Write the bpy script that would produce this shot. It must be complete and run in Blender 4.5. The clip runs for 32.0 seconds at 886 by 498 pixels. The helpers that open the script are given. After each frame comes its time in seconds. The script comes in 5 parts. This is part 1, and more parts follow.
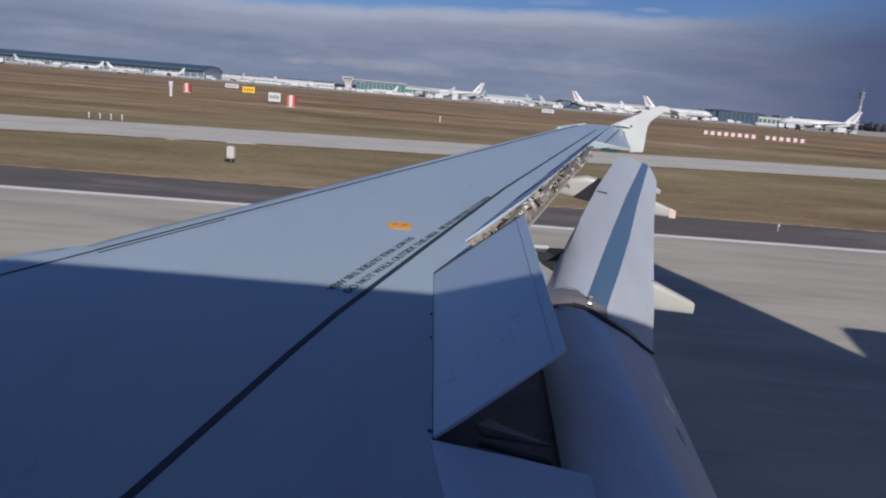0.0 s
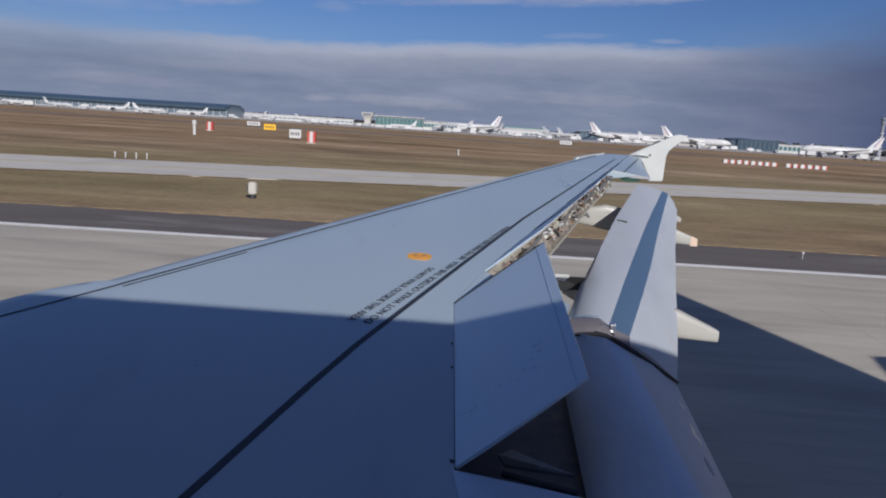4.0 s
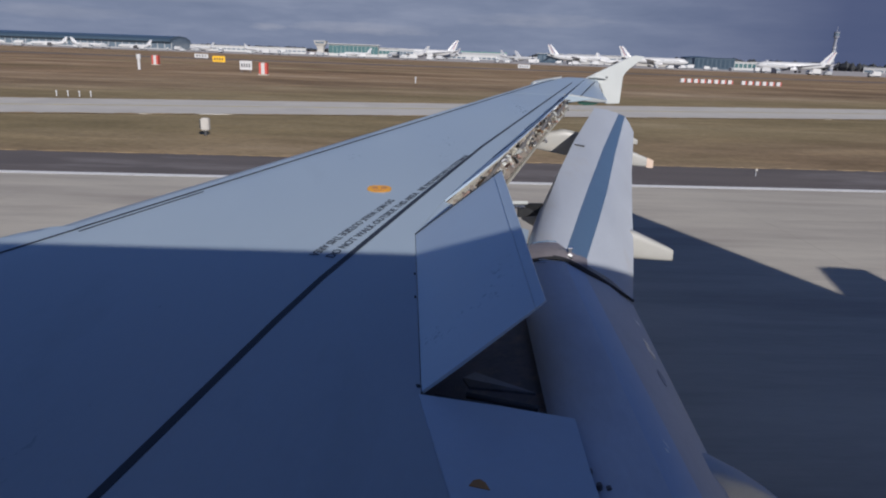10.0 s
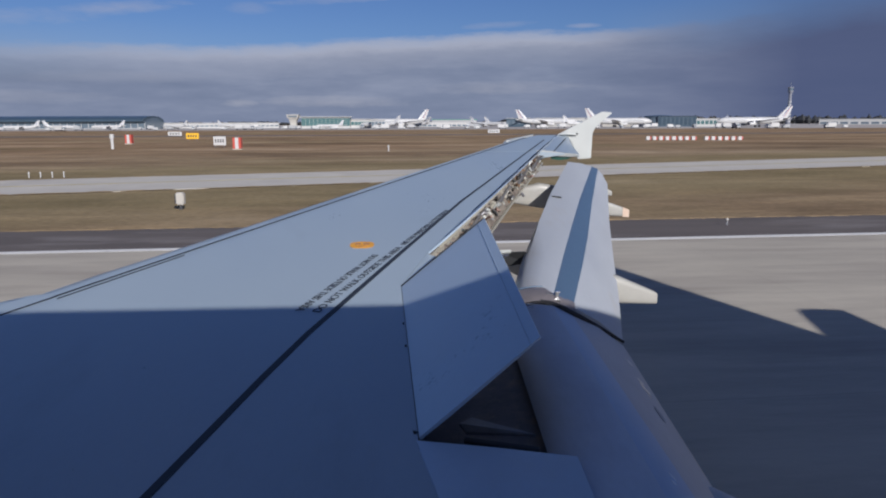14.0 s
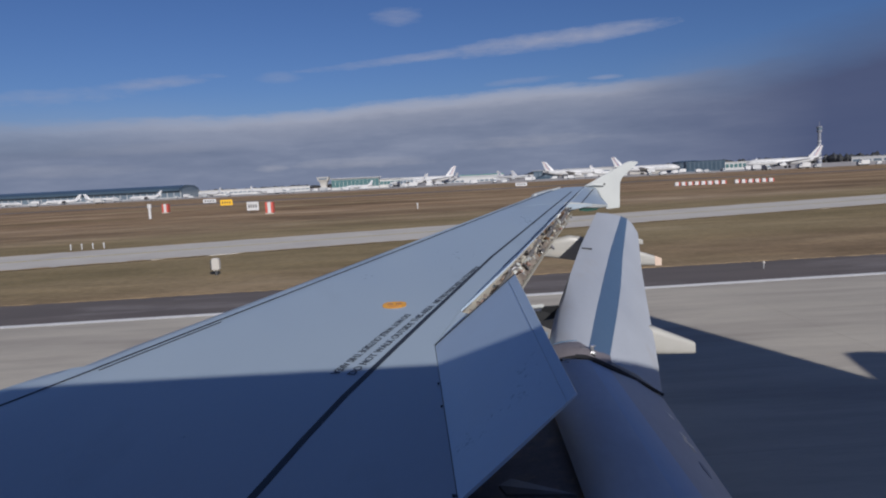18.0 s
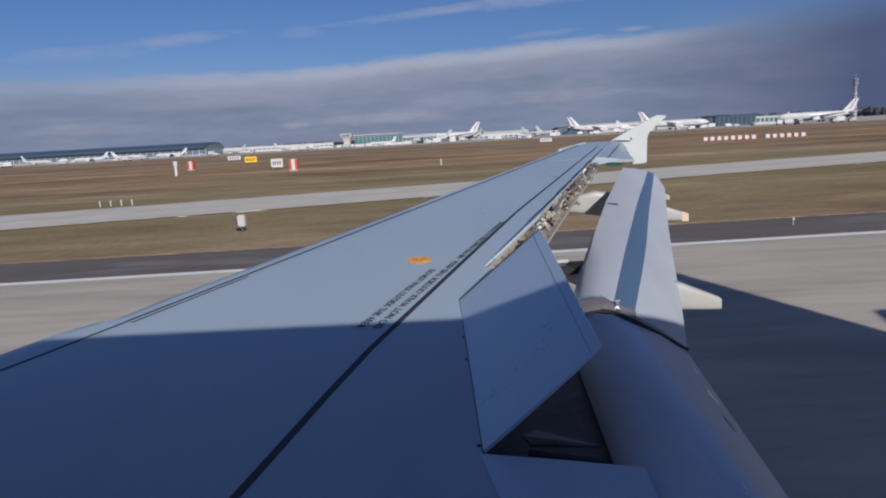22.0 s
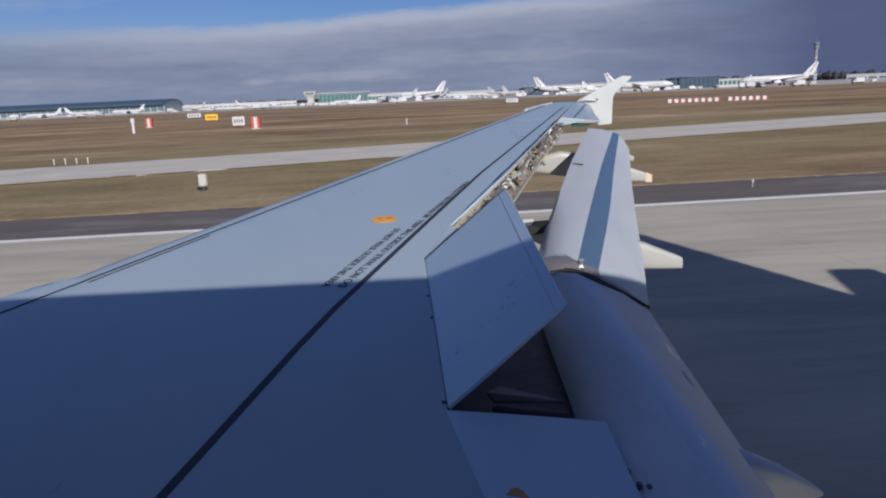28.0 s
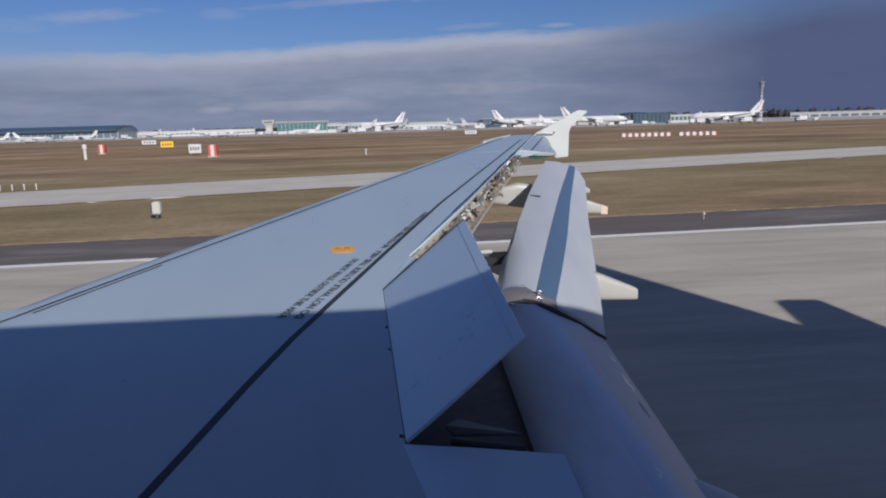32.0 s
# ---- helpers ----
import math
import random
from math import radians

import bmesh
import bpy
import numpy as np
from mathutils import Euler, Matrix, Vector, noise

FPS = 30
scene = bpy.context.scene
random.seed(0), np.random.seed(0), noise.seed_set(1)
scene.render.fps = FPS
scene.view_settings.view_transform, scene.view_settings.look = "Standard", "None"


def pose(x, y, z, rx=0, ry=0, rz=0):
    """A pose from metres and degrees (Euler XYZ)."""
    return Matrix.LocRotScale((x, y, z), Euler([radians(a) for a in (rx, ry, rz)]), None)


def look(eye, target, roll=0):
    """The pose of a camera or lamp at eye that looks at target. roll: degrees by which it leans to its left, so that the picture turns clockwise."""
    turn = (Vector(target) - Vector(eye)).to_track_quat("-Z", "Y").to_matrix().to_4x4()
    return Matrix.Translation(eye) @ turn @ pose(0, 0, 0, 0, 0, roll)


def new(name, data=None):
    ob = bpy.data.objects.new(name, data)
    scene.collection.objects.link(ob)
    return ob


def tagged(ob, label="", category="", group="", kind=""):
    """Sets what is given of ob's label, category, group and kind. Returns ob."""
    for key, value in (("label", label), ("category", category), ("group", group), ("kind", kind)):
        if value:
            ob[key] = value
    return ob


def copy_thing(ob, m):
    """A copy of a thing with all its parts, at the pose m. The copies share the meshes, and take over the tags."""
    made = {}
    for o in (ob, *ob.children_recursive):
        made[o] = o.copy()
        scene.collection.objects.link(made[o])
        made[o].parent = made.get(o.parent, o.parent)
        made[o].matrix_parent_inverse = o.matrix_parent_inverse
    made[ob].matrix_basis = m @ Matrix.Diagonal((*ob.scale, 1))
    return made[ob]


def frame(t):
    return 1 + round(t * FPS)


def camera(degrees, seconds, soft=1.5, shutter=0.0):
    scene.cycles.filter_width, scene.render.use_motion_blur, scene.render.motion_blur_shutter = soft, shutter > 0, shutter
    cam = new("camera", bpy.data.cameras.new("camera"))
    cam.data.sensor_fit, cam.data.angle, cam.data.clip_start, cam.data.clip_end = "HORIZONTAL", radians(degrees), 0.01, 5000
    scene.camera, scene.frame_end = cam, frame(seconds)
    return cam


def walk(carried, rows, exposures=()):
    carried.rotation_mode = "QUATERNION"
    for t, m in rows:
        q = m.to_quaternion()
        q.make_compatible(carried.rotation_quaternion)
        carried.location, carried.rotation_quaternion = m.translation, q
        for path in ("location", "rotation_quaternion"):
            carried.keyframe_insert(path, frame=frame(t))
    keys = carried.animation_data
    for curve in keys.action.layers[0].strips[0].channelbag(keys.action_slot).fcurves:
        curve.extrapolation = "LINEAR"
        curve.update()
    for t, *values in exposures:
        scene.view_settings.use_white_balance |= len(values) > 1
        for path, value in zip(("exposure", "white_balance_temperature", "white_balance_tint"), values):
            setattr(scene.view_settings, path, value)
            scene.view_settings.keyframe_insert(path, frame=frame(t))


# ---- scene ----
from mathutils.bvhtree import BVHTree

# light levels, and the camera's exposure along the way
SKY, CLOUD, SUN_POWER = 0.059, 1.04, 5.8
BANK_LOW, BANK_MID, BANK_HIGH, BANK_RIM = (0.205, 0.237, 0.315), (0.257, 0.285, 0.365), (0.322, 0.345, 0.42), (0.50, 0.50, 0.545)
BANK_FALLOFF, PUFF, WISP = (0.092, 0.112, 0.20), (0.44, 0.435, 0.47), (0.46, 0.46, 0.53)
EXPOSURES = ((0.0, -0.31, 5760, 12), (5.0, -0.31, 5760, 12), (8.0, -0.42, 5760, 12), (9.0, -0.46, 5760, 12), (10.0, -0.34, 5760, 12), (12.0, -0.17, 5760, 12), (14.5, -0.33, 5760, 12), (18.5, -0.45, 5760, 12), (20.0, -0.31, 5760, 12), (21.0, -0.36, 5760, 12), (22.0, -0.33, 5760, 12), (24.0, -0.07, 5760, 12), (27.0, -0.18, 5760, 12), (28.0, -0.22, 5760, 12), (30.0, -0.2, 5760, 12), (32.0, -0.27, 5760, 12))
cam = camera(65.0, 32.0, soft=2.05)
ROWS = [  # seconds, place, Euler turn in degrees
    (0.0, 0.024, 0.066, 4.487, 77.37, -4.67, 0.91),
    (0.5, 0.022, 0.062, 4.474, 78.00, -6.28, -1.14),
    (1.0, 0.028, 0.068, 4.491, 78.20, -5.41, -2.72),
    (1.5, 0.026, 0.061, 4.490, 77.08, -5.17, -1.14),
    (2.0, 0.023, 0.039, 4.471, 77.60, -4.45, 0.93),
    (2.5, 0.017, 0.026, 4.479, 78.84, -3.38, 3.53),
    (4.5, 0.029, 0.061, 4.465, 80.02, -3.95, 0.85),
    (5.0, 0.027, 0.056, 4.479, 76.31, -3.63, -3.57),
    (5.5, 0.030, 0.045, 4.472, 75.46, -3.93, -1.19),
    (6.0, 0.028, 0.049, 4.482, 77.07, -3.11, -2.07),
    (6.5, 0.033, 0.044, 4.475, 76.98, -3.37, -0.95),
    (7.0, 0.040, 0.044, 4.490, 77.26, -2.53, -2.01),
    (7.5, 0.045, 0.010, 4.492, 78.52, -2.33, 1.65),
    (8.0, 0.049, 0.018, 4.501, 79.43, -1.91, 0.42),
    (8.5, 0.038, 0.021, 4.499, 79.33, -2.95, 0.93),
    (9.0, 0.042, -0.010, 4.506, 79.14, -2.18, 4.19),
    (9.5, 0.050, 0.027, 4.486, 78.44, -4.63, 1.89),
    (10.0, 0.045, 0.008, 4.488, 74.34, -2.03, -1.13),
    (10.5, 0.010, 0.009, 4.493, 75.61, -3.14, 2.99),
    (11.0, 0.010, 0.008, 4.488, 76.65, -4.55, -2.07),
    (11.5, 0.019, 0.020, 4.473, 74.95, -2.77, 0.61),
    (12.0, 0.007, 0.019, 4.456, 77.50, -4.51, 1.56),
    (12.5, 0.020, 0.017, 4.355, 78.32, -0.06, -2.12),
    (13.0, 0.005, 0.017, 4.417, 78.40, -3.12, 1.76),
    (13.5, -0.006, -0.005, 4.403, 77.82, -1.17, 0.39),
    (14.0, -0.009, -0.002, 4.376, 79.71, 0.20, -3.48),
    (14.5, -0.008, -0.004, 4.382, 79.67, -1.01, -2.30),
    (15.0, 0.011, -0.017, 4.366, 81.73, -0.87, -0.88),
    (15.5, 0.033, -0.032, 4.365, 84.33, 3.12, 0.06),
    (17.5, -0.008, -0.030, 4.397, 81.99, 2.36, 2.02),
    (18.0, -0.005, -0.033, 4.405, 84.30, 2.85, -1.23),
    (18.5, 0.006, -0.003, 4.391, 81.90, 1.94, -3.59),
    (19.0, -0.004, 0.013, 4.372, 80.08, 1.52, -4.30),
    (19.5, -0.008, -0.003, 4.389, 78.67, 1.85, -1.62),
    (20.0, -0.005, -0.004, 4.395, 80.60, 2.76, -2.10),
    (20.5, -0.008, -0.008, 4.384, 80.53, 2.95, -2.48),
    (21.0, 0.000, 0.002, 4.390, 79.52, 0.81, -2.99),
    (21.5, 0.003, 0.003, 4.386, 79.42, -0.90, -0.95),
    (22.0, -0.013, -0.030, 4.390, 80.84, 3.10, 0.70),
    (22.5, -0.004, -0.035, 4.388, 79.40, 1.86, 2.47),
    (23.0, -0.015, -0.021, 4.392, 75.25, 1.50, 1.76),
    (23.5, -0.020, -0.017, 4.385, 76.04, 2.49, -0.26),
    (24.0, -0.008, -0.022, 4.390, 76.43, 1.16, 0.27),
    (24.5, -0.010, -0.017, 4.385, 77.80, 2.70, -3.03),
    (26.5, -0.014, -0.020, 4.381, 78.38, 3.61, -2.86),
    (27.0, -0.021, -0.028, 4.384, 78.66, 3.13, -0.34),
    (27.5, -0.018, -0.019, 4.389, 77.81, 2.90, -0.92),
    (28.0, -0.013, -0.008, 4.372, 77.48, 2.46, -2.07),
    (28.5, -0.002, -0.002, 4.380, 76.77, 2.27, -3.10),
    (29.0, -0.005, -0.008, 4.369, 77.73, 2.45, -1.15),
    (29.5, -0.002, -0.026, 4.390, 78.02, 2.22, 1.21),
    (30.0, 0.000, -0.038, 4.380, 78.58, 3.36, 0.77),
    (30.5, -0.004, -0.030, 4.378, 77.87, 1.95, 1.06),
    (31.0, -0.003, -0.022, 4.382, 78.09, 2.32, 0.17),
    (31.5, -0.002, -0.005, 4.375, 79.10, 2.21, -3.29),
    (32.0, -0.012, 0.004, 4.376, 79.83, 1.55, -5.36),
]
walk(cam, [(t, pose(x, y, z, rx, ry, rz)) for t, x, y, z, rx, ry, rz in ROWS], EXPOSURES)


# ---- light ----
SUN = Vector((0.70, -1.98, 1.0)).normalized()  # towards the sun: behind the wing, over the far side of the fuselage
world = bpy.data.worlds.new("sky")
scene.world = world
world.use_nodes = True
wn, wl = world.node_tree.nodes, world.node_tree.links
for n in list(wn):
    wn.remove(n)


def node(tree, kind, **sets):
    n = tree.nodes.new(kind)
    for k, v in sets.items():
        n.inputs[k.replace("_", " ")].default_value = v
    return n


wt = world.node_tree
sky = wt.nodes.new("ShaderNodeTexSky")
sky.sky_type = "NISHITA"
sky.sun_disc = False
sky.sun_elevation = math.asin(SUN.z)
sky.sun_rotation = math.atan2(SUN.x, SUN.y)
sky.air_density, sky.dust_density, sky.ozone_density = 1.0, 0.35, 4.0
coord = wt.nodes.new("ShaderNodeTexCoord")
sep = wt.nodes.new("ShaderNodeSeparateXYZ")
wl.new(coord.outputs["Generated"], sep.inputs[0])


def wmath(op, a, b=None, c=None):
    n = wt.nodes.new("ShaderNodeMath")
    n.operation = op
    for i, v in enumerate((a, b, c)):
        if v is None:
            continue
        if isinstance(v, (int, float)):
            n.inputs[i].default_value = v
        else:
            wl.new(v, n.inputs[i])
    return n.outputs[0]


def wramp(value, stops):
    r = wt.nodes.new("ShaderNodeValToRGB")
    wl.new(value, r.inputs[0])
    e = r.color_ramp.elements
    while len(e) < len(stops):
        e.new(0.5)
    for el, (p, c) in zip(e, stops):
        el.position, el.color = p, c if len(c) == 4 else (*c, 1)
    return r.outputs[0]


def wnoise(scale, detail, stretch, rough=0.55):
    m = wt.nodes.new("ShaderNodeMapping")
    m.inputs["Scale"].default_value = stretch
    wl.new(coord.outputs["Generated"], m.inputs[0])
    n = node(wt, "ShaderNodeTexNoise", Scale=scale, Detail=detail, Roughness=rough)
    wl.new(m.outputs[0], n.inputs["Vector"])
    return n.outputs[0]


height = sep.outputs[2]
bearing = wmath("MULTIPLY", wmath("ARCTAN2", sep.outputs[0], sep.outputs[1]), 180 / math.pi)
rise = wmath("MULTIPLY", wmath("ARCSINE", height), 180 / math.pi)


def wmix(fac, a, b):
    m = wt.nodes.new("ShaderNodeMix")
    m.data_type = "RGBA"
    for socket, v in (("Factor", fac), ("A", a), ("B", b)):
        if isinstance(v, (tuple, float)):
            m.inputs[socket].default_value = (*v, 1) if isinstance(v, tuple) else v
        else:
            wl.new(v, m.inputs[socket])
    return m.outputs["Result"]


def grey(*stops):
    return [(p, (v, v, v)) for p, v in stops]


fleece = wnoise(9.0, 10, (1, 1, 3.0), 0.62)
frayed = wnoise(30.0, 8, (1, 1, 5.0), 0.6)
rough = wmath("ADD", wmath("MULTIPLY", wmath("SUBTRACT", fleece, 0.5), 1.5), wmath("MULTIPLY", wmath("SUBTRACT", frayed, 0.5), 0.9))
# lens falloff towards the right, put into the cloud colour
right_falloff = wramp(wmath("MULTIPLY_ADD", bearing, 1 / 60, 0.5), grey((0.0, 0.0), (0.70, 0.0), (0.90, 0.62), (1.0, 1.0)))

# the cloud bank round the horizon, five to seven degrees high; over the tail its top thins into a haze, coloured darker
# for lens falloff
top_line = wramp(wmath("MULTIPLY_ADD", bearing, 1 / 120, 0.5), grey((0.0, 0.50), (0.23, 0.50), (0.31, 0.535), (0.40, 0.555), (0.46, 0.61), (0.52, 0.645), (0.565, 0.675), (0.63, 0.672), (0.70, 0.70), (0.78, 0.85), (1.0, 0.9)))
depth = wmath("SUBTRACT", wmath("ADD", wmath("MULTIPLY", top_line, 10.0), wmath("MULTIPLY", rough, 0.7)), rise)
firm = wramp(wmath("MULTIPLY_ADD", depth, 1.0, 0.45), grey((0.0, 0.0), (0.5, 0.75), (1.0, 1.0)))
hazy = wramp(wmath("MULTIPLY_ADD", depth, 0.22, 0.5), grey((0.0, 0.0), (1.0, 1.0)))
edge_side = wramp(wmath("MULTIPLY_ADD", bearing, 1 / 80, 0.5), grey((0.0, 0.55), (0.12, 0.5), (0.28, 0.15), (0.40, 0.0), (0.70, 0.0), (0.86, 1.0)))
bank_mask = wmix(edge_side, firm, hazy)
streak = wnoise(3.6, 8, (1, 1, 7), 0.58)
billow = wnoise(11.0, 8, (1, 1, 4.5), 0.6)
bank_shade = wmath("ADD", wmath("MULTIPLY", streak, 0.62), wmath("MULTIPLY", billow, 0.38))
bank_col = wramp(bank_shade, [(0.34, BANK_LOW), (0.50, BANK_MID), (0.64, BANK_HIGH)])
bank_col = wmix(wmath("MULTIPLY", wramp(wmath("MULTIPLY_ADD", depth, 0.28, 0.0), grey((0.0, 0.95), (0.10, 0.9), (0.28, 0.4), (0.7, 0.0))), wmath("SUBTRACT", 1.0, edge_side)), bank_col, BANK_RIM)


def wcloud(az0, el0, az_w, el_w, slope, ragged, strength):
    """One small cloud: a ragged lens round a bearing and a height, in degrees."""
    a = wmath("MULTIPLY", wmath("SUBTRACT", bearing, az0), 1 / az_w)
    mid = wmath("MULTIPLY_ADD", wmath("SUBTRACT", bearing, az0), slope, el0)
    e = wmath("MULTIPLY", wmath("SUBTRACT", rise, mid), 1 / el_w)
    r = wmath("SUBTRACT", 1.0, wmath("ADD", wmath("MULTIPLY", a, a), wmath("MULTIPLY", e, e)))
    r = wmath("ADD", r, wmath("MULTIPLY", rough, ragged * 1.7))
    return wmath("MULTIPLY", wramp(wmath("MULTIPLY", r, 0.7), grey((0.0, 0.0), (0.35, 0.35), (1.0, 1.0))), strength)


def wmost(masks):
    out = masks[0]
    for m in masks[1:]:
        out = wmath("MAXIMUM", out, m)
    return out


puffs = wmost([wcloud(-4.6, 1.66, 6.0, 0.55, -0.012, 0.9, 0.85), wcloud(-12.6, 1.55, 1.5, 0.35, 0.0, 0.9, 0.8), wcloud(9.0, 2.75, 6.5, 0.55, 0.02, 1.0, 0.5), wcloud(-26, 1.9, 6.0, 0.5, 0.0, 1.0, 0.4), wcloud(-20.0, 3.4, 8.0, 0.5, 0.02, 1.0, 0.3)])
bank_col = wmix(puffs, bank_col, PUFF)
bank_col = wmix(wmath("MULTIPLY", right_falloff, 0.92), bank_col, BANK_FALLOFF)
wisp_mask = wmost([wcloud(-21.0, 8.15, 5.0, 0.55, 0.10, 1.0, 0.55), wcloud(-27.5, 7.2, 6.5, 0.7, 0.09, 1.1, 0.35), wcloud(10.0, 10.45, 9.5, 0.75, 0.055, 0.9, 0.8), wcloud(-1.5, 9.7, 8.0, 0.42, 0.085, 0.9, 0.6), wcloud(-11.3, 8.55, 1.8, 0.45, 0.0, 1.0, 0.25), wcloud(-1.8, 13.0, 2.4, 0.8, 0.0, 1.0, 0.4), wcloud(14.5, 7.35, 1.6, 0.22, 0.0, 0.5, 0.7), wcloud(7.5, 7.5, 3.2, 0.3, 0.05, 0.9, 0.35)])
sky_bg = node(wt, "ShaderNodeBackground", Strength=SKY)
cloud_bg = node(wt, "ShaderNodeBackground", Strength=CLOUD)
wisp_bg = node(wt, "ShaderNodeBackground", Strength=CLOUD)
wisp_bg.inputs[0].default_value = (*WISP, 1)
# unseen clouds overhead, added to make the fill light more neutral
overhead_fill = wmath("MULTIPLY", wramp(wnoise(2.4, 8, (1, 1, 3), 0.5), grey((0.46, 0.0), (0.64, 0.27))), wramp(height, grey((0.30, 0.0), (0.42, 1.0))))
wisp_mask = wmath("MAXIMUM", wisp_mask, overhead_fill)
deeper = wt.nodes.new("ShaderNodeVectorMath")
deeper.operation = "MULTIPLY"
deeper.inputs[1].default_value = (0.85, 0.91, 1.18)
wl.new(sky.outputs[0], deeper.inputs[0])
wl.new(deeper.outputs[0], sky_bg.inputs[0])
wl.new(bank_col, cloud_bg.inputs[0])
mix1, mix2 = wt.nodes.new("ShaderNodeMixShader"), wt.nodes.new("ShaderNodeMixShader")
wl.new(wisp_mask, mix1.inputs[0])
wl.new(sky_bg.outputs[0], mix1.inputs[1])
wl.new(wisp_bg.outputs[0], mix1.inputs[2])
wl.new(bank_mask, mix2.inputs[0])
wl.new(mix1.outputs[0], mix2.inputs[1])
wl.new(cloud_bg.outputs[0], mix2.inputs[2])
wout = wt.nodes.new("ShaderNodeOutputWorld")
wl.new(mix2.outputs[0], wout.inputs[0])

sun = new("sun", bpy.data.lights.new("sun", "SUN"))
sun.data.energy, sun.data.angle, sun.data.color = SUN_POWER, radians(0.55), (1.0, 0.90, 0.76)
sun.matrix_world = look(SUN * 60, (0, 0, 0))


# ---- materials ----
def material(name, colour, rough=0.5, metal=0.0, vary=0.12, scale=3.0, fine=60.0, bump=0.05, stretch=(1, 1, 1), stains=None, spec=0.5, random_piece=0.0, stain_scale=0.6, stain_at=(0.55, 0.75), world=False, island=0.0):
    """Paint, metal or ground: a base colour with coarse and fine variation, stains with a shape of their own, and a fine relief."""
    m = bpy.data.materials.new(name)
    m.use_nodes = True
    t = m.node_tree
    b = t.nodes["Principled BSDF"]
    co = t.nodes.new("ShaderNodeTexCoord")
    mp = t.nodes.new("ShaderNodeMapping")
    mp.inputs["Scale"].default_value = stretch
    geo = t.nodes.new("ShaderNodeNewGeometry")
    t.links.new(geo.outputs["Position"] if world else co.outputs["Object"], mp.inputs[0])
    n1 = node(t, "ShaderNodeTexNoise", Scale=scale, Detail=6.0, Roughness=0.6)
    n2 = node(t, "ShaderNodeTexNoise", Scale=fine, Detail=4.0, Roughness=0.6)
    for n in (n1, n2):
        t.links.new(mp.outputs[0], n.inputs["Vector"])
    add = t.nodes.new("ShaderNodeMath")
    add.operation = "MULTIPLY_ADD"
    t.links.new(n2.outputs[0], add.inputs[0])
    add.inputs[1].default_value = 0.5
    t.links.new(n1.outputs[0], add.inputs[2])
    r = t.nodes.new("ShaderNodeMapRange")
    r.inputs["From Min"].default_value, r.inputs["From Max"].default_value = 0.45, 1.05
    r.inputs["To Min"].default_value, r.inputs["To Max"].default_value = 1 - vary, 1 + vary
    t.links.new(add.outputs[0], r.inputs[0])
    tint = t.nodes.new("ShaderNodeVectorMath")
    tint.operation = "SCALE"
    tint.inputs[0].default_value = colour[:3]
    t.links.new(r.outputs[0], tint.inputs["Scale"])
    last = tint.outputs[0]
    if random_piece:
        info = t.nodes.new("ShaderNodeObjectInfo")
        rr = t.nodes.new("ShaderNodeMapRange")
        rr.inputs["To Min"].default_value, rr.inputs["To Max"].default_value = 1 - random_piece, 1 + random_piece
        t.links.new(info.outputs["Random"], rr.inputs[0])
        v = t.nodes.new("ShaderNodeVectorMath")
        v.operation = "SCALE"
        t.links.new(last, v.inputs[0])
        t.links.new(rr.outputs[0], v.inputs["Scale"])
        last = v.outputs[0]
    if island:
        ri = t.nodes.new("ShaderNodeMapRange")
        ri.inputs["To Min"].default_value, ri.inputs["To Max"].default_value = 1 - island, 1 + island
        t.links.new(geo.outputs["Random Per Island"], ri.inputs[0])
        vi = t.nodes.new("ShaderNodeVectorMath")
        vi.operation = "SCALE"
        t.links.new(last, vi.inputs[0])
        t.links.new(ri.outputs[0], vi.inputs["Scale"])
        last = vi.outputs[0]
    if stains:
        n3 = node(t, "ShaderNodeTexNoise", Scale=stain_scale, Detail=8.0, Roughness=0.65)
        t.links.new(mp.outputs[0], n3.inputs["Vector"])
        ra = t.nodes.new("ShaderNodeMapRange")
        ra.inputs["From Min"].default_value, ra.inputs["From Max"].default_value = stain_at
        t.links.new(n3.outputs[0], ra.inputs[0])
        mx = t.nodes.new("ShaderNodeMix")
        mx.data_type = "RGBA"
        t.links.new(ra.outputs[0], mx.inputs["Factor"])
        t.links.new(last, mx.inputs["A"])
        mx.inputs["B"].default_value = (*stains, 1)
        last = mx.outputs["Result"]
    t.links.new(last, b.inputs["Base Color"])
    rg = t.nodes.new("ShaderNodeMapRange")
    rg.inputs["From Min"].default_value, rg.inputs["From Max"].default_value = 0.4, 1.1
    rg.inputs["To Min"].default_value, rg.inputs["To Max"].default_value = max(0.05, rough - 0.08), min(1, rough + 0.08)
    t.links.new(add.outputs[0], rg.inputs[0])
    t.links.new(rg.outputs[0], b.inputs["Roughness"])
    b.inputs["Metallic"].default_value = metal
    b.inputs["Specular IOR Level"].default_value = spec
    if bump:
        bp = node(t, "ShaderNodeBump", Strength=bump, Distance=0.02)
        t.links.new(add.outputs[0], bp.inputs["Height"])
        t.links.new(bp.outputs[0], b.inputs["Normal"])
    return m


WING = material("wing_grey_paint", (0.35, 0.42, 0.48), 0.32, vary=0.05, scale=0.9, fine=30, bump=0.003, stretch=(1, 0.35, 1), stains=(0.29, 0.345, 0.39), stain_scale=1.2, stain_at=(0.58, 0.85))
PANEL = material("lighter_panel_paint", (0.465, 0.57, 0.685), 0.32, vary=0.045, scale=0.8, fine=25, bump=0.003, stains=(0.45, 0.525, 0.61), stain_scale=0.9, stain_at=(0.45, 0.9))
